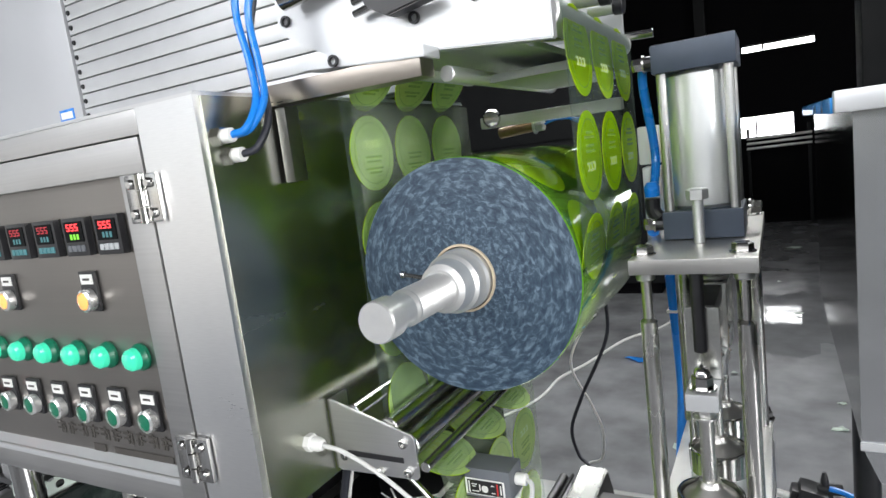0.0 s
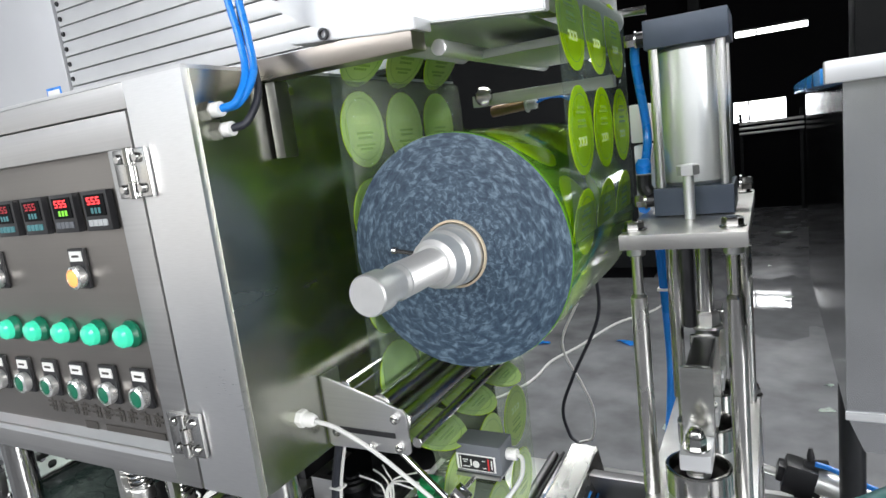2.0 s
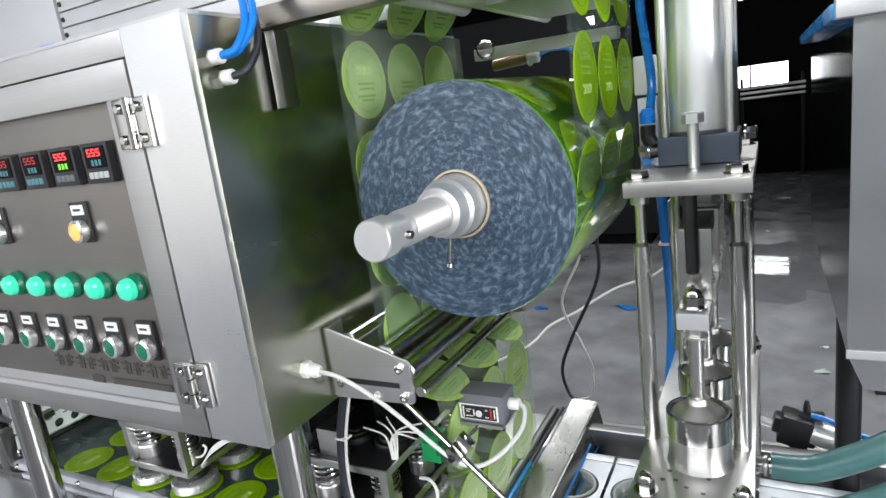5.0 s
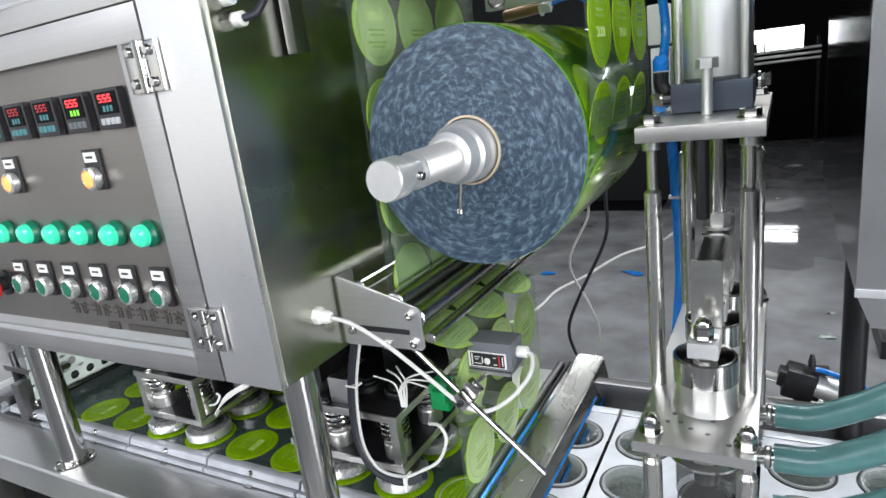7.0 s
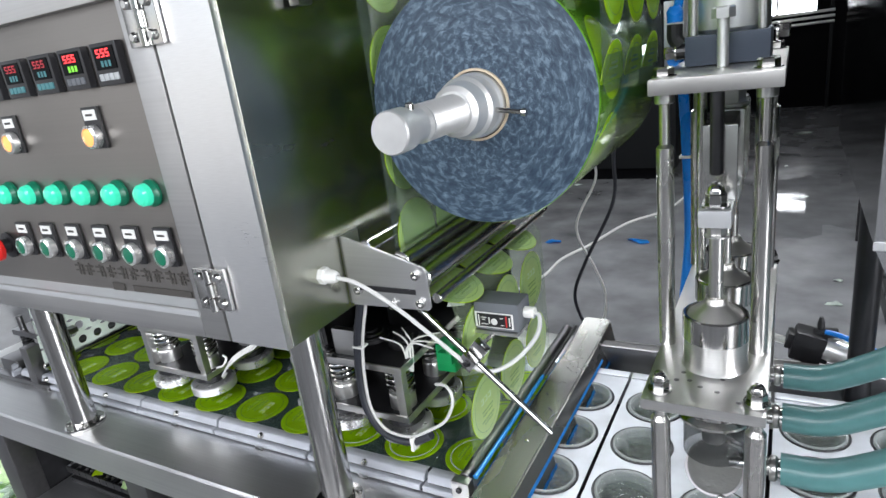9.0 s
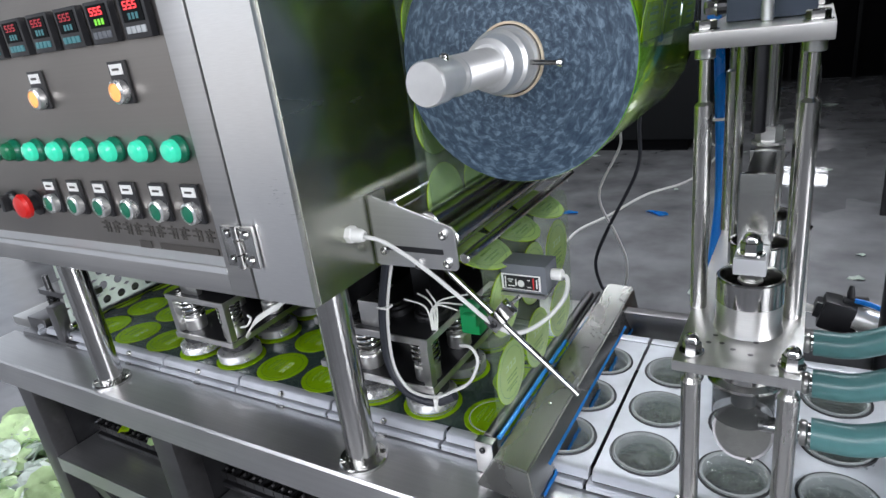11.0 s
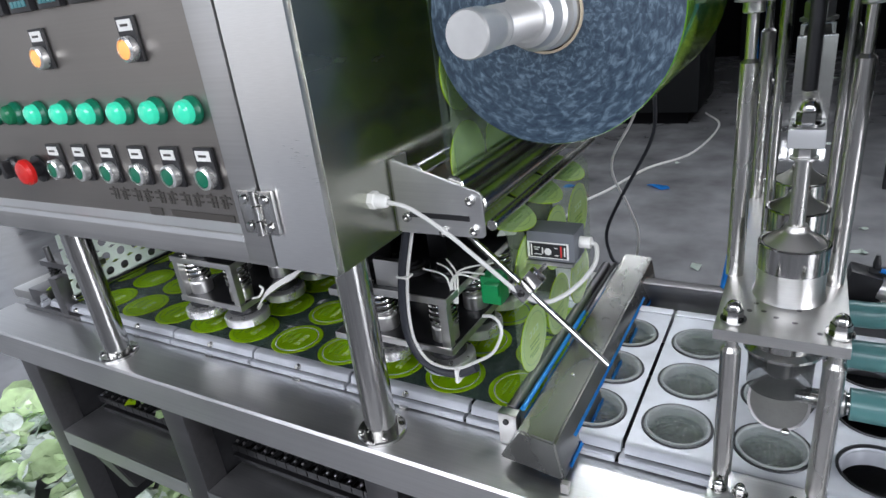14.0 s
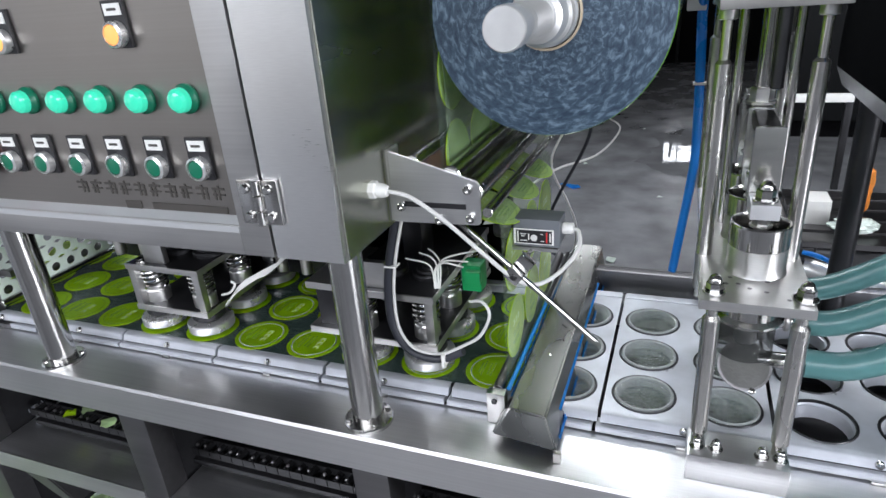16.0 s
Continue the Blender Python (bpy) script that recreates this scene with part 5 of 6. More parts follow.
def air_fittings():
    for i, (y, z) in enumerate(((0.492, 1.578), (0.503, 1.557))):
        f = thing("air_fitting", (CX, y, z), "white push-in air fitting on the cabinet side", "air fitting", "fittings on the cabinet side")
        part("body", rod((CX + 0.003, y, z), (CX + 0.022, y, z), 0.008, 18), WHITEP, f)
        part("collar", lathe([(0, 0), (0.011, 0), (0.011, 0.008), (0, 0.008)], (CX + 0.003, y, z), (1, 0, 0), 6), CHROME, f)
    for i, (m, dx) in enumerate(((BLUE, 0.0), (BLUE, 0.012), (RUBBER, 0.006))):
        t = thing("air_tube", (CX, 0.52, 1.6), ("blue" if i < 2 else "black") + " pneumatic air tube rising from the cabinet", "air tube", "air tubes at the cabinet")
        y, z = ((0.492, 1.578), (0.498, 1.578), (0.503, 1.557))[i]
        part("tube", hose([(CX + 0.020, y, z), (CX + 0.034, y + 0.010, z + 0.006), (CX + 0.036 + dx * 0.5, y + 0.028, z + 0.035), (CX + 0.028 + dx * 0.6, y + 0.036, z + 0.075), (CX + 0.016 + dx, y + 0.040, z + 0.13), (CX + 0.022 + dx * 2, y + 0.044, z + 0.18), (CX + 0.03 + dx * 3, y + 0.05, z + 0.28)], 0.0042, 10), m, t)
    v = thing("air_valve", (-0.49, 0.57, 1.73), "steel flow valve with blue air tube ends", "valve")
    part("body", rod((-0.475, 0.575, 1.722), (-0.40, 0.585, 1.735), 0.011, 16), CHROME, v)
    part("knob", lathe([(0, 0), (0.014, 0), (0.014, 0.012), (0, 0.012)], (-0.44, 0.57, 1.735), (0, -0.5, 1), 20), CHROME, v)


air_fittings()

# ---- filling station ----
PX = -0.066


def filling_station():
    f = thing("filling_station", (PX, 0.76, DECK), "stainless dosing station with an air cylinder on top", "filling machine")
    part("foot_block", box(-0.124, -0.010, 0.548, 0.600, DECK, 0.874, 0.002), STEEL_X, f)
    for x in (-0.113, -0.091, -0.040, -0.020):
        part("foot_nut", domenut((x, 0.566, 0.876), 0.0065), CHROME, f)
    for x in (-0.112, -0.021):
        for y in (0.578, 0.975):
            part("lower_post", lathe([(0, 0), (0.0075, 0), (0.0075, 0.014), (0.010, 0.018), (0.010, 0.178), (0.0065, 0.183), (0.0065, 0.2), (0, 0.2)], (x, y, 0.874), seg=24), RODSTEEL, f)
            part("dome_nut", domenut((x, y, 1.089), 0.0095), CHROME, f)
    drops = bmesh.new()
    random.seed(8)
    for i in range(12):
        lathe([(0, 0.0006), (0.0008 + 0.002 * random.random(), 0.0003), (0.0028, 0)], (random.uniform(-0.12, -0.02), random.uniform(0.57, 0.62), 1.0862), seg=9, bm=drops)
    part("drips", drops, SHADOWSTEEL, f, "dark drips on the valve plate")["kind"] = "stuff"
    part("valve_plate", box(-0.128, -0.012, 0.556, 0.995, 1.074, 1.086, 0.0015), STEEL, f)
    for x in (-0.122, -0.025):
        for y in (0.686, 0.955):
            part("upper_post", lathe([(0, 0), (0.0092, 0), (0.0092, 0.235), (0.0055, 0.239), (0.0055, 0.29), (0, 0.29)], (x, y, 1.086), seg=24), RODSTEEL, f)
            part("spacer", rod((x, y, 1.368), (x, y, 1.380), 0.010, 20), STEEL, f)
            part("hex_nut", hexbolt((x, y, 1.397), (0, 0, 1), 0.0105, 0.009), CHROME, f)
    part("top_plate", box(-0.133, -0.010, 0.654, 0.985, 1.380, 1.396, 0.0015), SATIN, f)
    for x in (-0.098, -0.034):
        part("guide_bar", rod((x, 0.80, 1.086), (x, 0.80, 1.380), 0.006, 16), RODSTEEL, f)
    part("guide_screw", rod((PX - 0.002, 0.6625, 1.2965), (PX - 0.002, 0.6625, 1.380), 0.0068, 16), DARKSTEEL, f)
    # dosing barrels in the lanes
    for y in ROWY:
        yy = y - 0.022
        # foot added where the polished plate mirrors the barrel
        part("barrel_base", lathe([(0.026, 0.0), (0.0345, 0.0), (0.0334, 0.003), (0.0326, 0.010), (0.0322, 0.0325)], (PX, yy, 1.0862), seg=40), STEEL, f, "soft grey foot standing for the barrel's reflection in the valve plate")
        part("dosing_barrel", lathe([(0.0322, 0.0325), (0.0334, 0.0335), (0.0334, 0.060), (0.0322, 0.0615), (0.0300, 0.0615), (0.0290, 0.058), (0.0290, 0.02)], (PX, yy, 1.086), seg=40), CHROME, f, "polished dosing barrel")
        # black disc puts the barrel's inner shade into the colour
        part("barrel_bottom", lathe([(0.0291, 0.030), (0.010, 0.028), (0, 0.028)], (PX, yy, 1.086), seg=32), BLACK, f, "black disc for the shade inside the barrel")
        part("nozzle_flange", lathe([(0, 0), (0.036, 0), (0.040, 0.003), (0.040, 0.006), (0.036, 0.008), (0.033, 0.010), (0.033, 0.054), (0, 0.054)], (PX, yy, 1.0185), seg=36), CHROME, f)
        part("nozzle_neck", rod((PX, yy, 0.985), (PX, yy, 1.05), 0.013, 20), STEEL, f)
        part("nozzle_tube", pipe((PX, yy, 0.972), (PX, yy, 1.019), 0.033, 0.001, 32), TUBECLEAR, f, "clear nozzle tube")
        d = lathe([(0, 0), (0.0295, 0), (0.0305, 0.001), (0.0305, 0.003), (0.0295, 0.004), (0, 0.004)], (0, 0, 0), seg=36)
        d.transform(Matrix.Translation((PX + 0.002, yy - 0.012, 0.955)) @ Matrix.Rotation(radians(52), 4, "X") @ Matrix.Rotation(radians(6), 4, "Y"))
        part("nozzle_flap", d, FLAPGLASS, f, "tilted smoky round flap under the nozzle")
        d = lathe([(0.0292, -0.0006), (0.0318, -0.0006), (0.0318, 0.0046), (0.0292, 0.0046), (0.0292, -0.0006)], (0, 0, 0), seg=36)
        d.transform(Matrix.Translation((PX + 0.002, yy - 0.012, 0.955)) @ Matrix.Rotation(radians(52), 4, "X") @ Matrix.Rotation(radians(6), 4, "Y"))
        part("flap_rim", d, SHADOWSTEEL, f)
        part("flap_screw", lathe([(0, 0), (0.004, 0), (0.004, 0.004), (0, 0.006)], (PX + 0.012, yy - 0.033, 0.932), (0, -0.8, 0.6), 12), CHROME, f)
        part("side_port", rod((-0.05, yy, 0.960), (0.008, yy, 0.962), 0.011, 18), CHROME, f)
        part("port_clip", lathe([(0, 0), (0.0135, 0), (0.0145, 0.002), (0.0145, 0.006), (0.0125, 0.008), (0, 0.008)], (-0.008, yy, 0.961), (1, 0, 0), 18), SATIN, f)
    mf = part("valve_manifold", box(-0.168, -0.140, 0.962, 1.00, 1.36, 1.475, 0.003), ALU, f, "pale valve manifold on the back of the station")
    part("manifold_head", box(-0.172, -0.142, 0.965, 0.995, 1.479, 1.535, 0.004), WHITEP, mf)
    part("manifold_slot", box(-0.158, -0.150, 0.9605, 0.963, 1.385, 1.43), BLACK, mf)
    part("manifold_arm", box(-0.142, -0.12, 0.968, 0.984, 1.3965, 1.408, 0.001), STEEL, mf)
    # jack bolt on the top plate
    jb = part("jack_bolt", rod((PX - 0.005, 0.745, 1.396), (PX - 0.005, 0.745, 1.447), 0.0060, 18), BARREL, f)
    part("bolt_head", hexbolt((PX - 0.005, 0.745, 1.446), (0, 0, 1), 0.0120, 0.012, washer=False), BARREL, jb)
    return f


filling_station()


def air_cylinder():
    c = thing("air_cylinder", (PX, 0.82, 1.396), "large pneumatic cylinder with slate end caps", "air cylinder")
    y0, y1 = 0.768, 0.858
    part("lower_cap", box(-0.113, -0.026, y0, y1, 1.397, 1.430, 0.002), SLATE, c)
    part("upper_cap", box(-0.114, -0.025, y0, y1, 1.590, 1.622, 0.002), SLATE, c)
    part("barrel", rod((PX - 0.003, 0.813, 1.430), (PX - 0.003, 0.813, 1.590), 0.0365, 48), BARREL, c, "silver barrel")
    for x in (-0.105, -0.034):
        for y in (0.777, 0.849):
            part("tie_rod", rod((x, y, 1.430), (x, y, 1.590), 0.0055, 12), STEEL, c)
    for z in (1.606, 1.413):
        part("port_elbow", rod((-0.128, 0.80, z), (-0.113, 0.80, z), 0.009, 14), BLACK, c)
        part("port_nut", hexbolt((-0.128, 0.80, z), (-1, 0, 0), 0.0085, 0.012), CHROME, c)
    part("elbow", hose([(-0.122, 0.80, 1.420), (-0.128, 0.80, 1.43), (-0.128, 0.80, 1.445)], 0.009, 12), BLACK, c)
    part("collar", lathe([(0, 0), (0.009, 0), (0.0095, 0.012), (0.006, 0.018), (0, 0.018)], (-0.128, 0.80, 1.447), seg=16), BLUE, c)
    part("tie_nut", hexbolt((-0.020, 0.82, 1.424), (1, 0, 0), 0.008, 0.012), CHROME, c)
    t = thing("air_tube", (-0.12, 0.8, 1.4), "thick blue air tube tied along the filling station", "air tube", "air tubes at the filling station")
    part("tube", hose([(-0.128, 0.80, 1.606), (-0.132, 0.815, 1.58), (-0.126, 0.83, 1.50), (-0.127, 0.81, 1.455)], 0.0055, 10), BLUE, t)
    t = thing("air_tube", (-0.12, 0.9, 1.3), "thick blue air tube tied along the filling station", "air tube", "air tubes at the filling station")
    part("tube", hose([(-0.130, 0.80, 1.404), (-0.143, 0.90, 1.412), (-0.145, 0.975, 1.36), (-0.140, 0.983, 1.25), (-0.137, 0.985, 1.15), (-0.139, 0.99, 1.09), (-0.150, 1.0, 0.98), (-0.158, 1.0, 0.906)], 0.0075, 12), BLUE, t)
    part("tube_tie", box(-0.150, -0.110, 0.974, 0.992, 1.2475, 1.2515, 0.001), WHITEP, t)


air_cylinder()


def crosshead():
    h = thing("dosing_crosshead", (PX, 0.65, 1.152), "steel crosshead driving the dosing pistons", "crosshead")
    for y in ROWY:
        yy = y - 0.022
        part("clevis_block", box(PX - 0.0155, PX + 0.0155, yy - 0.025, yy + 0.02, 1.152, 1.170, 0.002), ALU, h)
        part("piston_nut", domenut((PX, yy - 0.010, 1.1735), 0.0105), CHROME, h)
        part("lock_nut", hexbolt((PX, yy, 1.138), (0, 0, 1), 0.010, 0.010), STEEL, h)
        part("piston_rod", rod((PX, yy, 1.046), (PX, yy, 1.138), 0.0072, 16), RODSTEEL, h, "brownish threaded piston rod")
        part("piston", lathe([(0, 0), (0.0286, 0), (0.0286, 0.0055), (0.0272, 0.0075), (0.0135, 0.0185), (0.0120, 0.0205), (0.0105, 0.0255), (0, 0.0255)], (PX, yy, 1.042), seg=36), SATIN, h, "cone-topped piston")
        part("drive_plate", box(PX - 0.0165, PX + 0.0165, yy + 0.0205, yy + 0.0285, 1.152, 1.247, 0.0015), MIRROR, h)
    part("spine", box(PX - 0.012, PX + 0.012, 0.684, 0.93, 1.228, 1.246, 0.002), DARKSTEEL, h)
    part("drive_rod", rod((PX, 0.813, 1.246), (PX, 0.813, 1.40), 0.010, 20), CHROME, h)
    part("rod_nut", hexbolt((PX, 0.813, 1.250), (0, 0, 1), 0.015, 0.018), STEEL, h)
    return h


CROSS = crosshead()


def hoses_and_valves():
    for i, y in enumerate(ROWY):
        t = thing("product_hose", (0.02, y, 1.03), "thick teal product hose on a nozzle port", "hose", "product hoses")
        yy = y - 0.022
        part("hose", hose([(0.003, yy, 0.962), (0.05, yy, 0.965), (0.10, yy, 0.990), (0.16, yy, 1.030), (0.26, yy + 0.02, 1.075), (0.38, yy + 0.05, 1.09), (0.55, yy + 0.08, 1.085)], 0.0175, 18), HOSE, t)
    v = thing("pneumatic_valve", (0.05, 1.09, DECK), "black pneumatic valve with blue tube beside the line", "valve")
    body = box(-0.026, 0.022, -0.022, 0.022, -0.026, 0.026, 0.006)
    box(-0.036, -0.024, -0.015, 0.015, -0.012, 0.016, 0.004, body)
    box(0.018, 0.032, -0.018, 0.018, -0.020, 0.012, 0.005, body)
    rod((0.0, 0.0, 0.024), (0.034, 0.0, 0.036), 0.009, 14, body)
    body.transform(Matrix.Translation((0.040, 1.090, 0.896)) @ Matrix.Rotation(radians(14), 4, "Y"))
    part("body", body, BLACK, v)
    part("knob", lathe([(0, 0), (0.005, 0), (0.006, 0.012), (0.004, 0.022), (0.003, 0.026), (0, 0.026)], (0.056, 1.09, 0.924), seg=14), BLACK, v)
    part("actuator", rod((0.06, 1.09, 0.893), (0.205, 1.065, 0.862), 0.021, 24), BARREL, v)
    part("stem", rod((-0.028, 1.095, 0.905), (0.02, 1.09, 0.896), 0.007, 14), STEEL, v)
    part("tube", hose([(0.062, 1.085, 0.925), (0.085, 1.08, 0.922), (0.15, 1.06, 0.905), (0.25, 1.05, 0.895), (0.42, 1.04, 0.89)], 0.0045, 8), BLUE, v)
    part("mount", box(0.0, 0.22, 1.05, 1.13, DECK, DECK + 0.006, 0.002), STEEL_X, v)
    part("stand", box(0.03, 0.055, 1.08, 1.10, DECK + 0.006, 0.868, 0.002), DARKSTEEL, v)


hoses_and_valves()


def hopper():
    h = thing("product_hopper", (0.3, 0.8, 1.2), "tall stainless product hopper with a flanged rim", "hopper")
    x0, x1, y0, y1, z0, z1 = 0.058, 0.50, 0.552, 1.05, 1.262, 1.522
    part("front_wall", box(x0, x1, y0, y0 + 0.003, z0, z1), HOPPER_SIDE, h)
    part("side_wall", box(x0, x0 + 0.003, y0 + 0.003, y1 - 0.003, z0, z1), HOPPER_DARK, h, "mirror-like side wall, darkened for the dark hall it reflects")
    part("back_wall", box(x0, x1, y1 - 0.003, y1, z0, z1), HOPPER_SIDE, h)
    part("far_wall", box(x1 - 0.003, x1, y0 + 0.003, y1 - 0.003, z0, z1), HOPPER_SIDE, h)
    r = box(x0 - 0.012, x1 + 0.01, y0 - 0.012, y0 + 0.004, z1, z1 + 0.016, 0.002)
    part("rim_front", r, ALU, h)
    part("rim_side", box(x0 - 0.014, x0 + 0.004, y0 + 0.0045, y1 + 0.01, z1, z1 + 0.012, 0.002), BLUEFILM, h, "rim still under torn blue protective film")
    part("rim_back", box(x0 + 0.0045, x1 + 0.01, y1 - 0.004, y1 + 0.01, z1, z1 + 0.016, 0.002), ALU, h)
    part("rim_far", box(x1 - 0.004, x1 + 0.01, y0 + 0.0045, y1 - 0.0045, z1, z1 + 0.016, 0.002), ALU, h)
    part("floor_pan", prism([(x0, z0), (x1, z0), (x1 - 0.1, z0 - 0.035), (x0 + 0.012, z0 - 0.030)], "y", y0 + 0.001, y1 - 0.001), HOPPER_SIDE, h)
    part("weld_seam", box(x0 - 0.001, x1, y0 - 0.002, y0, z0 - 0.003, z0 + 0.004, 0.001), ALU, h)
    for x, y in ((0.105, 1.0), (0.45, 1.0), (0.45, 0.60)):
        part("leg", rod((x, y, DECK), (x, y, z0 - 0.02), 0.017, 20), DARKSTEEL, h)


hopper()


# ---- loose cables and the far floor ----
def cables():
    k = thing("hanging_cable", (-0.4, 1.4, 0.9), "black cable hanging in a loop behind the line", "cable")
    part("sheath", hose([(-0.31, 1.09, 1.36), (-0.345, 1.30, 1.31), (-0.372, 1.48, 1.22), (-0.380, 1.5, 1.14), (-0.386, 1.5, 1.03), (-0.462, 1.5, 0.871), (-0.499, 1.5, 0.773), (-0.486, 1.5, 0.70), (-0.445, 1.45, 0.685), (-0.40, 1.2, 0.66), (-0.38, 1.06, 0.68)], 0.0046, 10), RUBBER, k)
    k = thing("hanging_cable", (-0.4, 1.45, 0.9), "white cable hanging in a loop behind the line", "cable")
    part("sheath", hose([(-0.40, 1.09, 1.32), (-0.42, 1.35, 1.22), (-0.425, 1.5, 1.10), (-0.484, 1.5, 0.963), (-0.440, 1.5, 0.85), (-0.416, 1.5, 0.78), (-0.425, 1.5, 0.70), (-0.468, 1.47, 0.68), (-0.46, 1.2, 0.66), (-0.44, 1.06, 0.68)], 0.0032, 10), WCABLE, k)
    k = thing("floor_cable", (-0.9, 3.2, 0), "pale cable lying across the floor", "cable")
    part("sheath", hose([(-1.9, 2.4, 0.009), (-1.375, 3.22, 0.009), (-1.30, 3.72, 0.009), (-1.196, 4.02, 0.009), (-1.05, 4.55, 0.009), (-0.80, 5.0, 0.009), (-0.72, 5.9, 0.009), (-0.9, 6.4, 0.009)], 0.009, 8), WCABLE, k)


cables()


def puddle():
    b = bmesh.new()
    ring = []
    for i in range(64):
        a = 2 * math.pi * i / 64
        k = 0.92 + 0.42 * noise.noise(Vector((2.6 * math.cos(a), 2.6 * math.sin(a), 3.0))) + 0.22 * noise.noise(Vector((7 * math.cos(a), 7 * math.sin(a), 1.0)))
        ring.append(b.verts.new((0.10 + 0.62 * k * math.cos(a), 5.15 + 0.85 * k * math.sin(a), 0.003)))
    b.faces.new(ring)
    solid("puddle", b, mat("wet_floor", (0.17, 0.172, 0.18), 0.03, 0, 0.3, 6, bump=0.16, bump_scale=12, spec=0.9), "shallow puddle on the concrete floor", "puddle", kind="stuff")


puddle()


def far_things():
    random.seed(11)
    m = thing("dark_machine", (-1.6, 6.3, 0), "machine standing far back, coloured near-black for the unlit hall", "machine", "machines far back")
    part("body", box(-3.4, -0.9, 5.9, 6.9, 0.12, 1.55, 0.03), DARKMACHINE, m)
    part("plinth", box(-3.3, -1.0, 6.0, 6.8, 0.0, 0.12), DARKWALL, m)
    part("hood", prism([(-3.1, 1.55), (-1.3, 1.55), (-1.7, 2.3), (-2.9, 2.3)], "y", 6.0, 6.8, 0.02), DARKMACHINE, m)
    m = thing("dark_machine", (1.9, 6.0, 0), "machine standing far back, coloured near-black for the unlit hall", "machine", "machines far back")
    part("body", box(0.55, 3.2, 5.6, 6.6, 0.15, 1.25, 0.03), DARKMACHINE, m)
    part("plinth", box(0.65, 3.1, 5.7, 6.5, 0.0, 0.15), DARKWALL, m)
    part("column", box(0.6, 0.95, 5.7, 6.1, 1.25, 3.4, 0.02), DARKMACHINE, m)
    r = thing("pipe_rack", (0.1, 9.9, 0), "rack of thin pipes before the far windows", "pipe rack")
    for i in range(3):
        part("pipe", rod((-0.35, 9.9, 1.12 + i * 0.07), (0.45, 9.9, 1.13 + i * 0.07), 0.018, 10), STEEL, r)
    for x in (-0.33, 0.42):
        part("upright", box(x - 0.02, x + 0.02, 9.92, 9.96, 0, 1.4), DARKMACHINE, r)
    p = thing("hall_column", (-0.87, 9.97, 0), "steel hall column coloured near-black for the unlit hall", "column")
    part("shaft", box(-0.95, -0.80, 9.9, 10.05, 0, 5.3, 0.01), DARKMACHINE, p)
    # low pallet with a bag, a sack and a carton, and a rail behind it
    t = thing("pallet", (0.85, 3.5, 0), "low grey pallet on the floor beyond the line", "pallet")
    for k in range(5):
        part("board", box(0.42, 1.4, 3.10 + 0.17 * k, 3.23 + 0.17 * k, 0.09, 0.12, 0.004), SHADOWSTEEL, t)
    for x in (0.46, 0.90, 1.34):
        part("bearer", box(x - 0.04, x + 0.04, 3.11, 3.90, 0, 0.09, 0.004), DARKSTEEL, t)
    c = thing("white_carton", (0.52, 3.4, 0.12), "white carton on the pallet", "carton")
    part("box", box(0.45, 0.58, 3.34, 3.50, 0.12, 0.25, 0.004), WHITEP, c)
    part("lid_flap", box(0.455, 0.575, 3.326, 3.339, 0.20, 0.25, 0.001), WHITEP, c)
    b = thing("orange_bag", (0.71, 3.46, 0.12), "crumpled orange and yellow bag on the pallet", "bag")
    part("bag", crumple((0.71, 3.46, 0.27), (0.06, 0.06, 0.15), 3), ORANGECLOTH, b)
    b = thing("white_sack", (0.66, 3.24, 0.12), "crumpled pale sack on the pallet", "sack")
    part("sack", crumple((0.67, 3.24, 0.16), (0.10, 0.07, 0.04), 9), SCRAPWHITE, b)
    b = thing("guard_rail", (0.6, 4.3, 0), "low white guard rail on the hall floor", "rail")
    part("bar", box(0.38, 0.80, 4.30, 4.34, 0.56, 0.61, 0.006), WHITEP, b)
    for x in (0.40, 0.78):
        part("post", box(x - 0.02, x + 0.02, 4.305, 4.335, 0, 0.56, 0.003), DARKSTEEL, b)
    # scraps of film on the floor
    s = bmesh.new()
    for i in range(18):
        x, y = random.uniform(-2.4, 1.0), random.uniform(2.4, 6.5)
        a, r = random.uniform(0, 6.28), random.uniform(0.01, 0.04)
        v = [s.verts.new((x + r * math.cos(a + k * 1.4) * random.uniform(0.5, 1.3), y + r * math.sin(a + k * 1.4), 0.004 + random.random() * 0.02)) for k in range(4)]
        s.faces.new(v)
    bmesh.ops.solidify(s, geom=s.faces[:], thickness=0.002)
    solid("floor_scraps", s, SCRAPWHITE, "torn scraps of pale film scattered on the floor", "litter", kind="stuff")


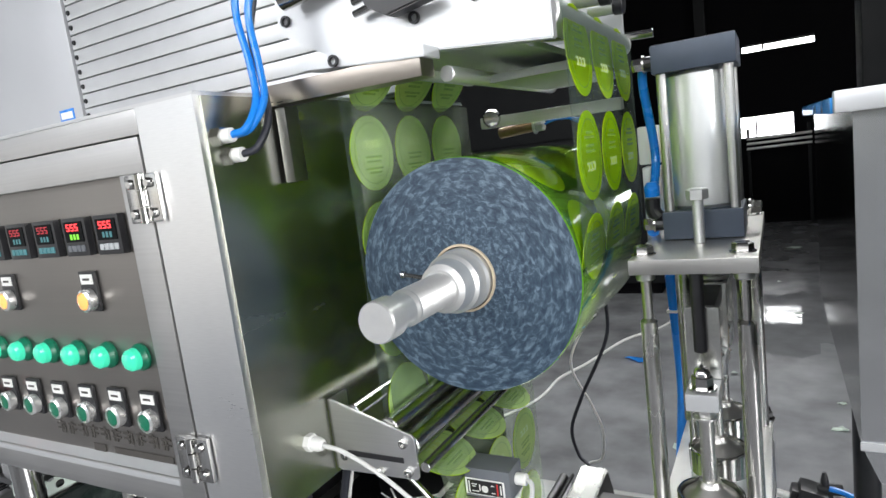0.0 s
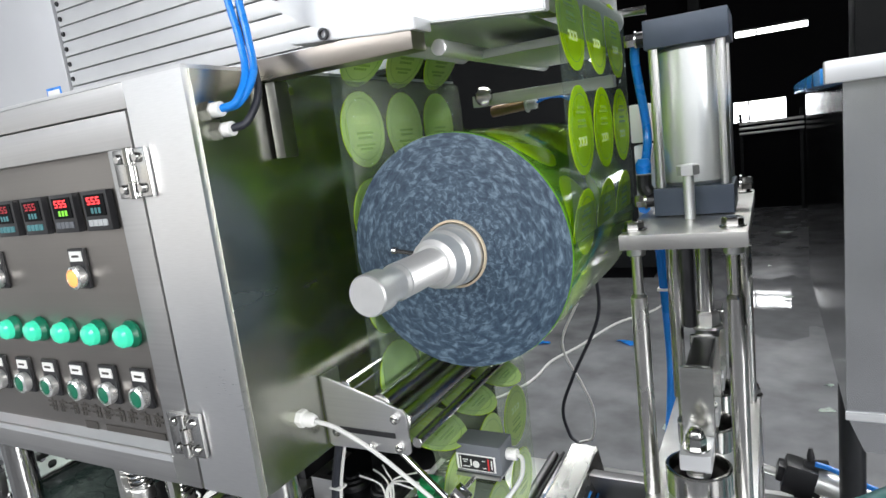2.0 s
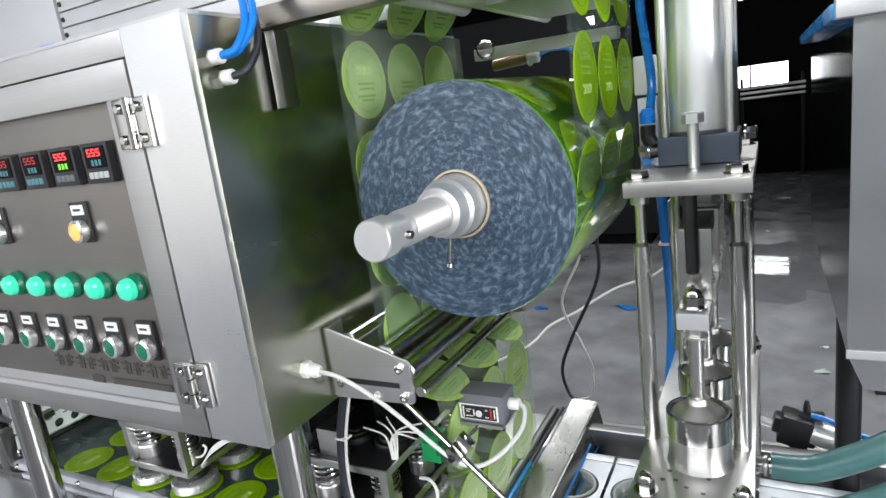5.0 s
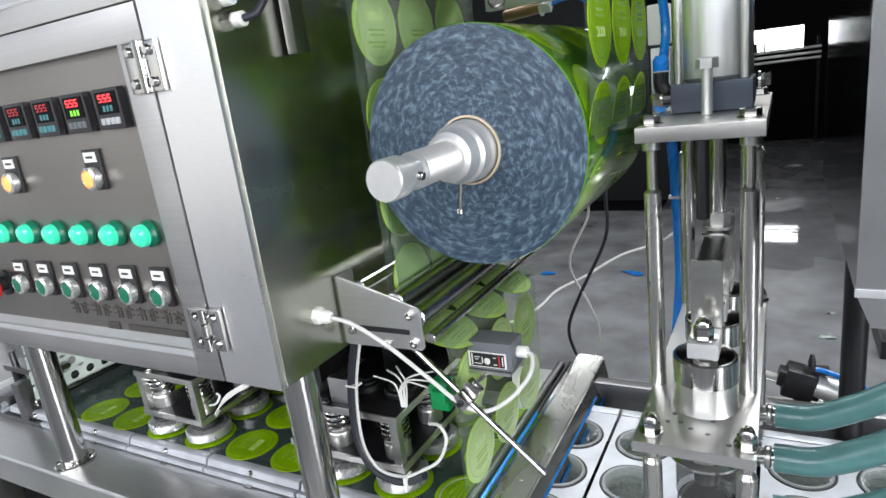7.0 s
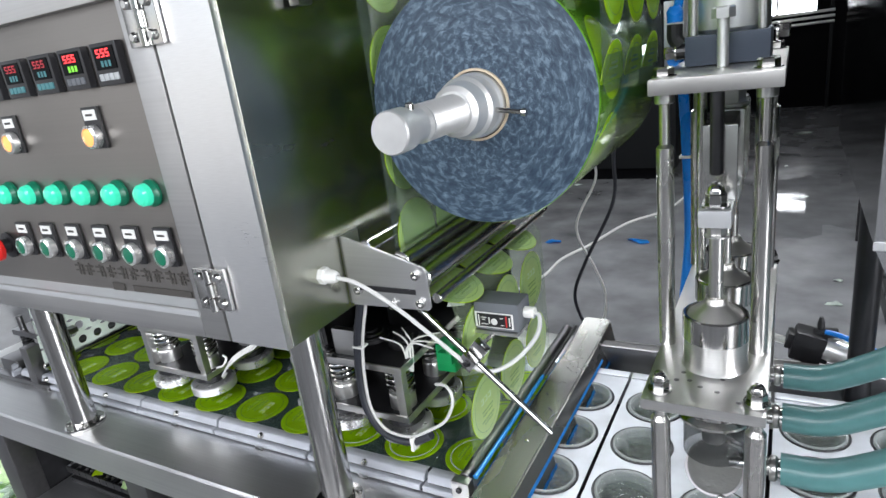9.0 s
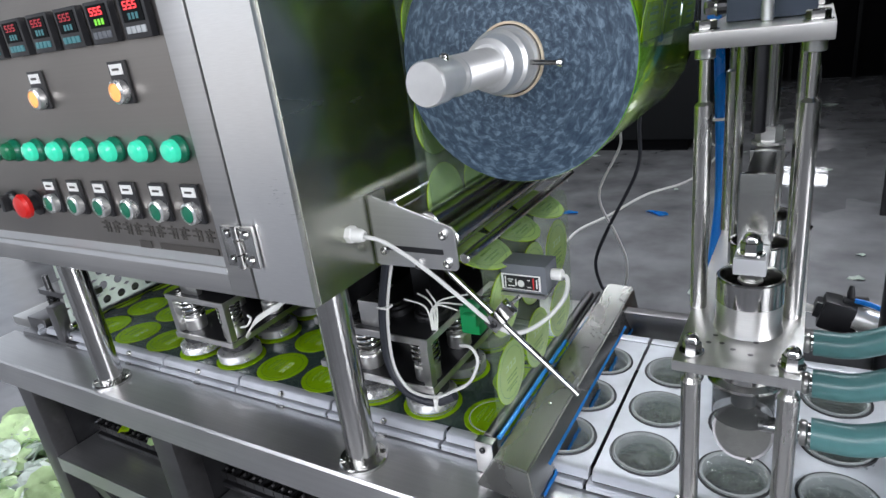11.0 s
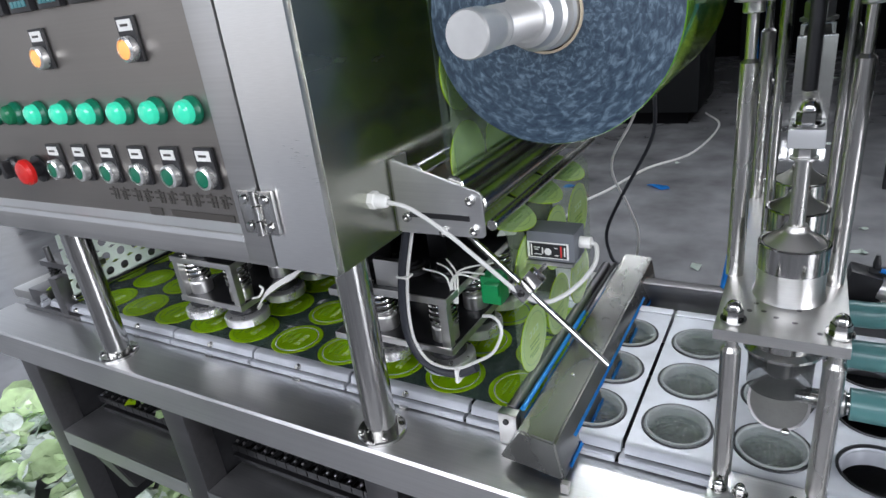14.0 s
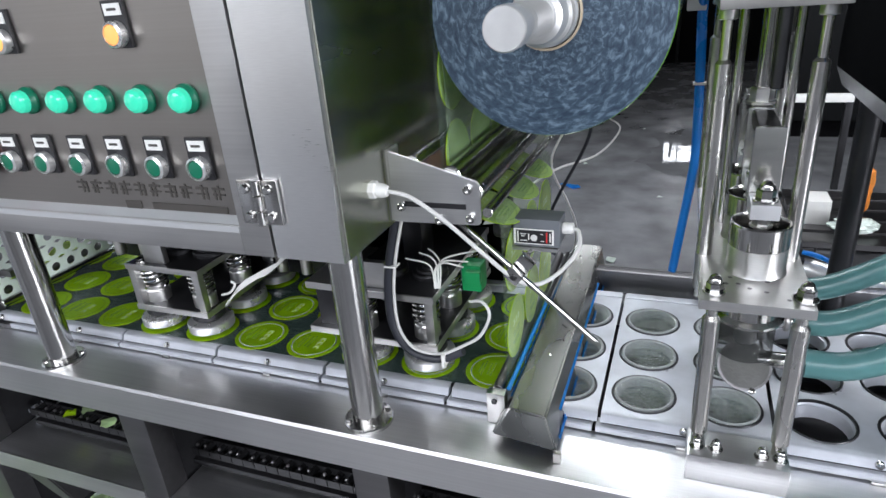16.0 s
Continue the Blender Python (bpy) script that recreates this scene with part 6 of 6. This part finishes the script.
def floor_litter():
    random.seed(6)
    for x, y, r, m, lab in ((-1.63, 4.0, 0.05, RUBBER, "dark scrap of film on the concrete floor"), (-1.47, 4.06, 0.06, BLUEFILM, "blue scrap of film on the concrete floor"),
                            (-0.87, 4.14, 0.07, BLUEFILM, "blue scrap of film on the concrete floor"), (-0.93, 4.17, 0.045, BLUEFILM, "blue scrap of film on the concrete floor"),
                            (0.23, 3.30, 0.04, SCRAPWHITE, "white scrap of film on the concrete floor"), (0.26, 3.62, 0.025, SCRAPWHITE, "white scrap of film on the concrete floor"),
                            (0.13, 8.1, 0.09, SCRAPWHITE, "white scrap of film on the concrete floor"), (-1.8, 5.75, 0.05, SCRAPWHITE, "white scrap of film on the concrete floor")):
        b = bmesh.new()
        c = b.verts.new((x, y, 0.016))
        ring = [b.verts.new((x + r * random.uniform(0.6, 1.2) * math.cos(k * 0.698), y + 0.7 * r * random.uniform(0.5, 1.2) * math.sin(k * 0.698), 0.004 + 0.010 * random.random())) for k in range(9)]
        for k in range(9):
            b.faces.new((ring[k], ring[(k + 1) % 9], c))
        bmesh.ops.solidify(b, geom=b.faces[:], thickness=0.002)
        solid("film_scrap", b, m, lab, "film scrap", "scraps on the floor")


floor_litter()


def crumple(c, size, seed):
    b = bmesh.new()
    bmesh.ops.create_icosphere(b, subdivisions=4, radius=1)
    for v in b.verts:
        d = 1 + 0.35 * noise.noise(v.co * 2.1 + Vector((seed, 0, 0))) + 0.14 * noise.noise(v.co * 6 + Vector((0, seed, 0)))
        v.co = Vector(c) + Vector(v.co[i] * d * size[i] for i in range(3))
    low = min(v.co.z for v in b.verts)
    bmesh.ops.translate(b, verts=b.verts, vec=(0, 0, c[2] - size[2] - low))
    return b


far_things()


def waste_heap():
    """Punched-out film in a heap on the floor by the discharge end."""
    random.seed(21)
    for material, n, name, lab in ((SCRAP, 420, "waste_film_heap", "heap of crumpled green film waste on the floor"), (SCRAPWHITE, 420, "pale_film_heap", "pale clear film waste in the heap on the floor")):
        b = bmesh.new()
        for i in range(n):
            a, d = random.uniform(0, 6.283), random.random() ** 0.6
            x, y = -2.15 + 0.62 * d * math.cos(a), 0.75 + 0.60 * d * math.sin(a)
            z = 0.02 + 0.30 * (1 - d * d) * random.uniform(0.6, 1.0)
            r = random.uniform(0.03, 0.065)
            n0 = Vector((random.gauss(0, 0.45), random.gauss(0, 0.45), 1)).normalized()
            q = n0.to_track_quat("Z", "Y")
            bend, ph = random.uniform(-9, 9), random.uniform(0, 6)
            rings = [[b.verts.new(Vector((x, y, z)))]]
            for u in (0.4, 0.75, 1.0):
                rings.append([b.verts.new(Vector((x, y, z)) + q @ Vector((r * u * math.cos(k * 0.628), r * u * math.sin(k * 0.628), bend * (r * u * math.cos(k * 0.628 + ph)) ** 2 + random.gauss(0, 0.004)))) for k in range(10)])
            for k in range(10):
                b.faces.new((rings[0][0], rings[1][k], rings[1][(k + 1) % 10]))
                for p, w in zip(rings[1:], rings[2:]):
                    b.faces.new((p[k], w[k], w[(k + 1) % 10], p[(k + 1) % 10]))
        solid(name, b, material, lab, "film waste", kind="stuff")


waste_heap()


def chain_scraps():
    """Sheared lid pieces caught on the return chain."""
    random.seed(4)
    for x, y, r, m, lab in ((-1.235, 0.640, 0.030, SCRAPWHITE, "pale lid scrap lying on the drive chain"), (-1.30, 0.615, 0.020, SCRAP, "green film scrap lying on the drive chain"),
                            (-1.16, 0.650, 0.022, SCRAPWHITE, "pale lid scrap lying on the drive chain"), (-1.33, 0.590, 0.016, LIME, "lime film scrap lying on the drive chain"),
                            (-1.22, 0.590, 0.018, SCRAP, "green film scrap lying on the drive chain")):
        b = bmesh.new()
        c = b.verts.new((x, y, 0.650))
        ring = [b.verts.new((x + r * random.uniform(0.75, 1.1) * math.cos(k * 0.524), y + r * random.uniform(0.6, 1.0) * math.sin(k * 0.524), 0.6465 + 0.006 * random.random())) for k in range(12)]
        for k in range(12):
            b.faces.new((ring[k], ring[(k + 1) % 12], c))
        bmesh.ops.solidify(b, geom=b.faces[:], thickness=0.001)
        solid("film_scrap", b, m, lab, "film scrap", "scraps on the chain")


chain_scraps()


# ---- motion ----
CYCLE, START = 5.01, 2.22
SHARES = [(0, 0), (0.12, 0.03), (0.28, 0.13), (0.5, 0.25), (0.78, 0.41), (1.03, 0.585), (1.28, 0.75), (1.5, 0.88), (1.7, 0.95), (1.85, 0.985), (2.0, 1.0)]


def index(t):
    """How many plate lengths the line has gone by t."""
    n = 0.0
    for k in range(4):
        u = t - (START + CYCLE * k)
        if u >= 2.0:
            n += 1
        elif u > 0:
            for (a, p), (b, q) in zip(SHARES, SHARES[1:]):
                if a <= u <= b:
                    n += p + (q - p) * (u - a) / (b - a)
                    break
    return n


def times():
    out = [0.0]
    for k in range(3):
        s = START + CYCLE * k
        out += [round(s + 0.1 * i, 3) for i in range(21) if s + 0.1 * i < 16]
    return out + [16.0]


def between(t, marks):
    for (a, p), (b, q) in zip(marks, marks[1:]):
        if a <= t <= b:
            u = (t - a) / (b - a)
            return p + (q - p) * u * u * (3 - 2 * u)
    return marks[-1][1]


END_X = -0.5705   # a plate's middle after the third step


def conveyor_pose(x):
    """A plate's or cup's place along the strand; past the end wheel it dips under."""
    end, r = -1.50, 0.13
    if x >= end:
        return pose(x, 0, TOP)
    a = min((end - x) / r, 2.8)
    return pose(end, 0, TOP - r) @ Matrix.Rotation(-a, 4, "Y") @ pose(0, 0, r)


def motions():
    ts = times()
    # plates, and the cups still to be covered
    for k in range(-7, 8):
        x_end = END_X + PITCH * k
        ob = copy_thing(PLATE0, pose(x_end, 0, TOP))
        walk(ob, [(t, conveyor_pose(x_end + PITCH * (3 - index(t)))) for t in ts])
        if -1 <= k <= 2:
            for cx in (-STEP / 2, STEP / 2):
                for y in ROWY:
                    cup = copy_thing(CUP0, pose(x_end + cx, y, TOP))
                    walk(cup, [(t, conveyor_pose(x_end + PITCH * (3 - index(t)) + cx) @ pose(0, y, 0)) for t in ts])
    # printed discs along the film
    s_end = S_CONV + (X_CONV - (END_X + STEP / 2))
    for k in range(-11, 24):
        for y in ROWY:
            disc = copy_thing(DISC0, film_pose(s_end - STEP * k, y))
            walk(disc, [(t, film_pose(s_end - STEP * k - PITCH * (3 - index(t)), y)) for t in ts])
    for proto in (PLATE0, CUP0, DISC0):
        for o in list(proto.children_recursive) + [proto]:
            bpy.data.objects.remove(o)
    # reel
    turn = PITCH / RR
    walk(REEL_OB, [(t, Matrix.Translation(REEL) @ Matrix.Rotation(-(turn * (index(t) - 1) - 0.12), 4, "Y")) for t in ts])
    # dosing pistons
    marks = [(-1, 1)]
    for k in range(4):
        s = CYCLE * k
        marks += [(s - 0.15, 1), (s + 1.15, 0), (s + 2.45, 0), (s + 3.75, 1)]
    dt = [round(0.1 * i, 2) for i in range(161)]
    walk(CROSS, [(t, pose(PX, 0.65, 1.152 + 0.098 * between(t, marks))) for t in dt])
    # sealing heads press while the line stands
    marks = [(-1, 0)]
    for k in range(4):
        s = CYCLE * k
        marks += [(s + 2.1, 0), (s + 2.35, 1), (s + 4.2, 1), (s + 4.6, 0)]
    heads = [HEAD_A, copy_thing(HEAD_A, pose(HEAD_X[1], 0, 0))]
    for h, x in zip(heads, HEAD_X):
        walk(h, [(t, pose(x, 0, 0.018 * between(t, marks) - 0.016)) for t in dt])


motions()
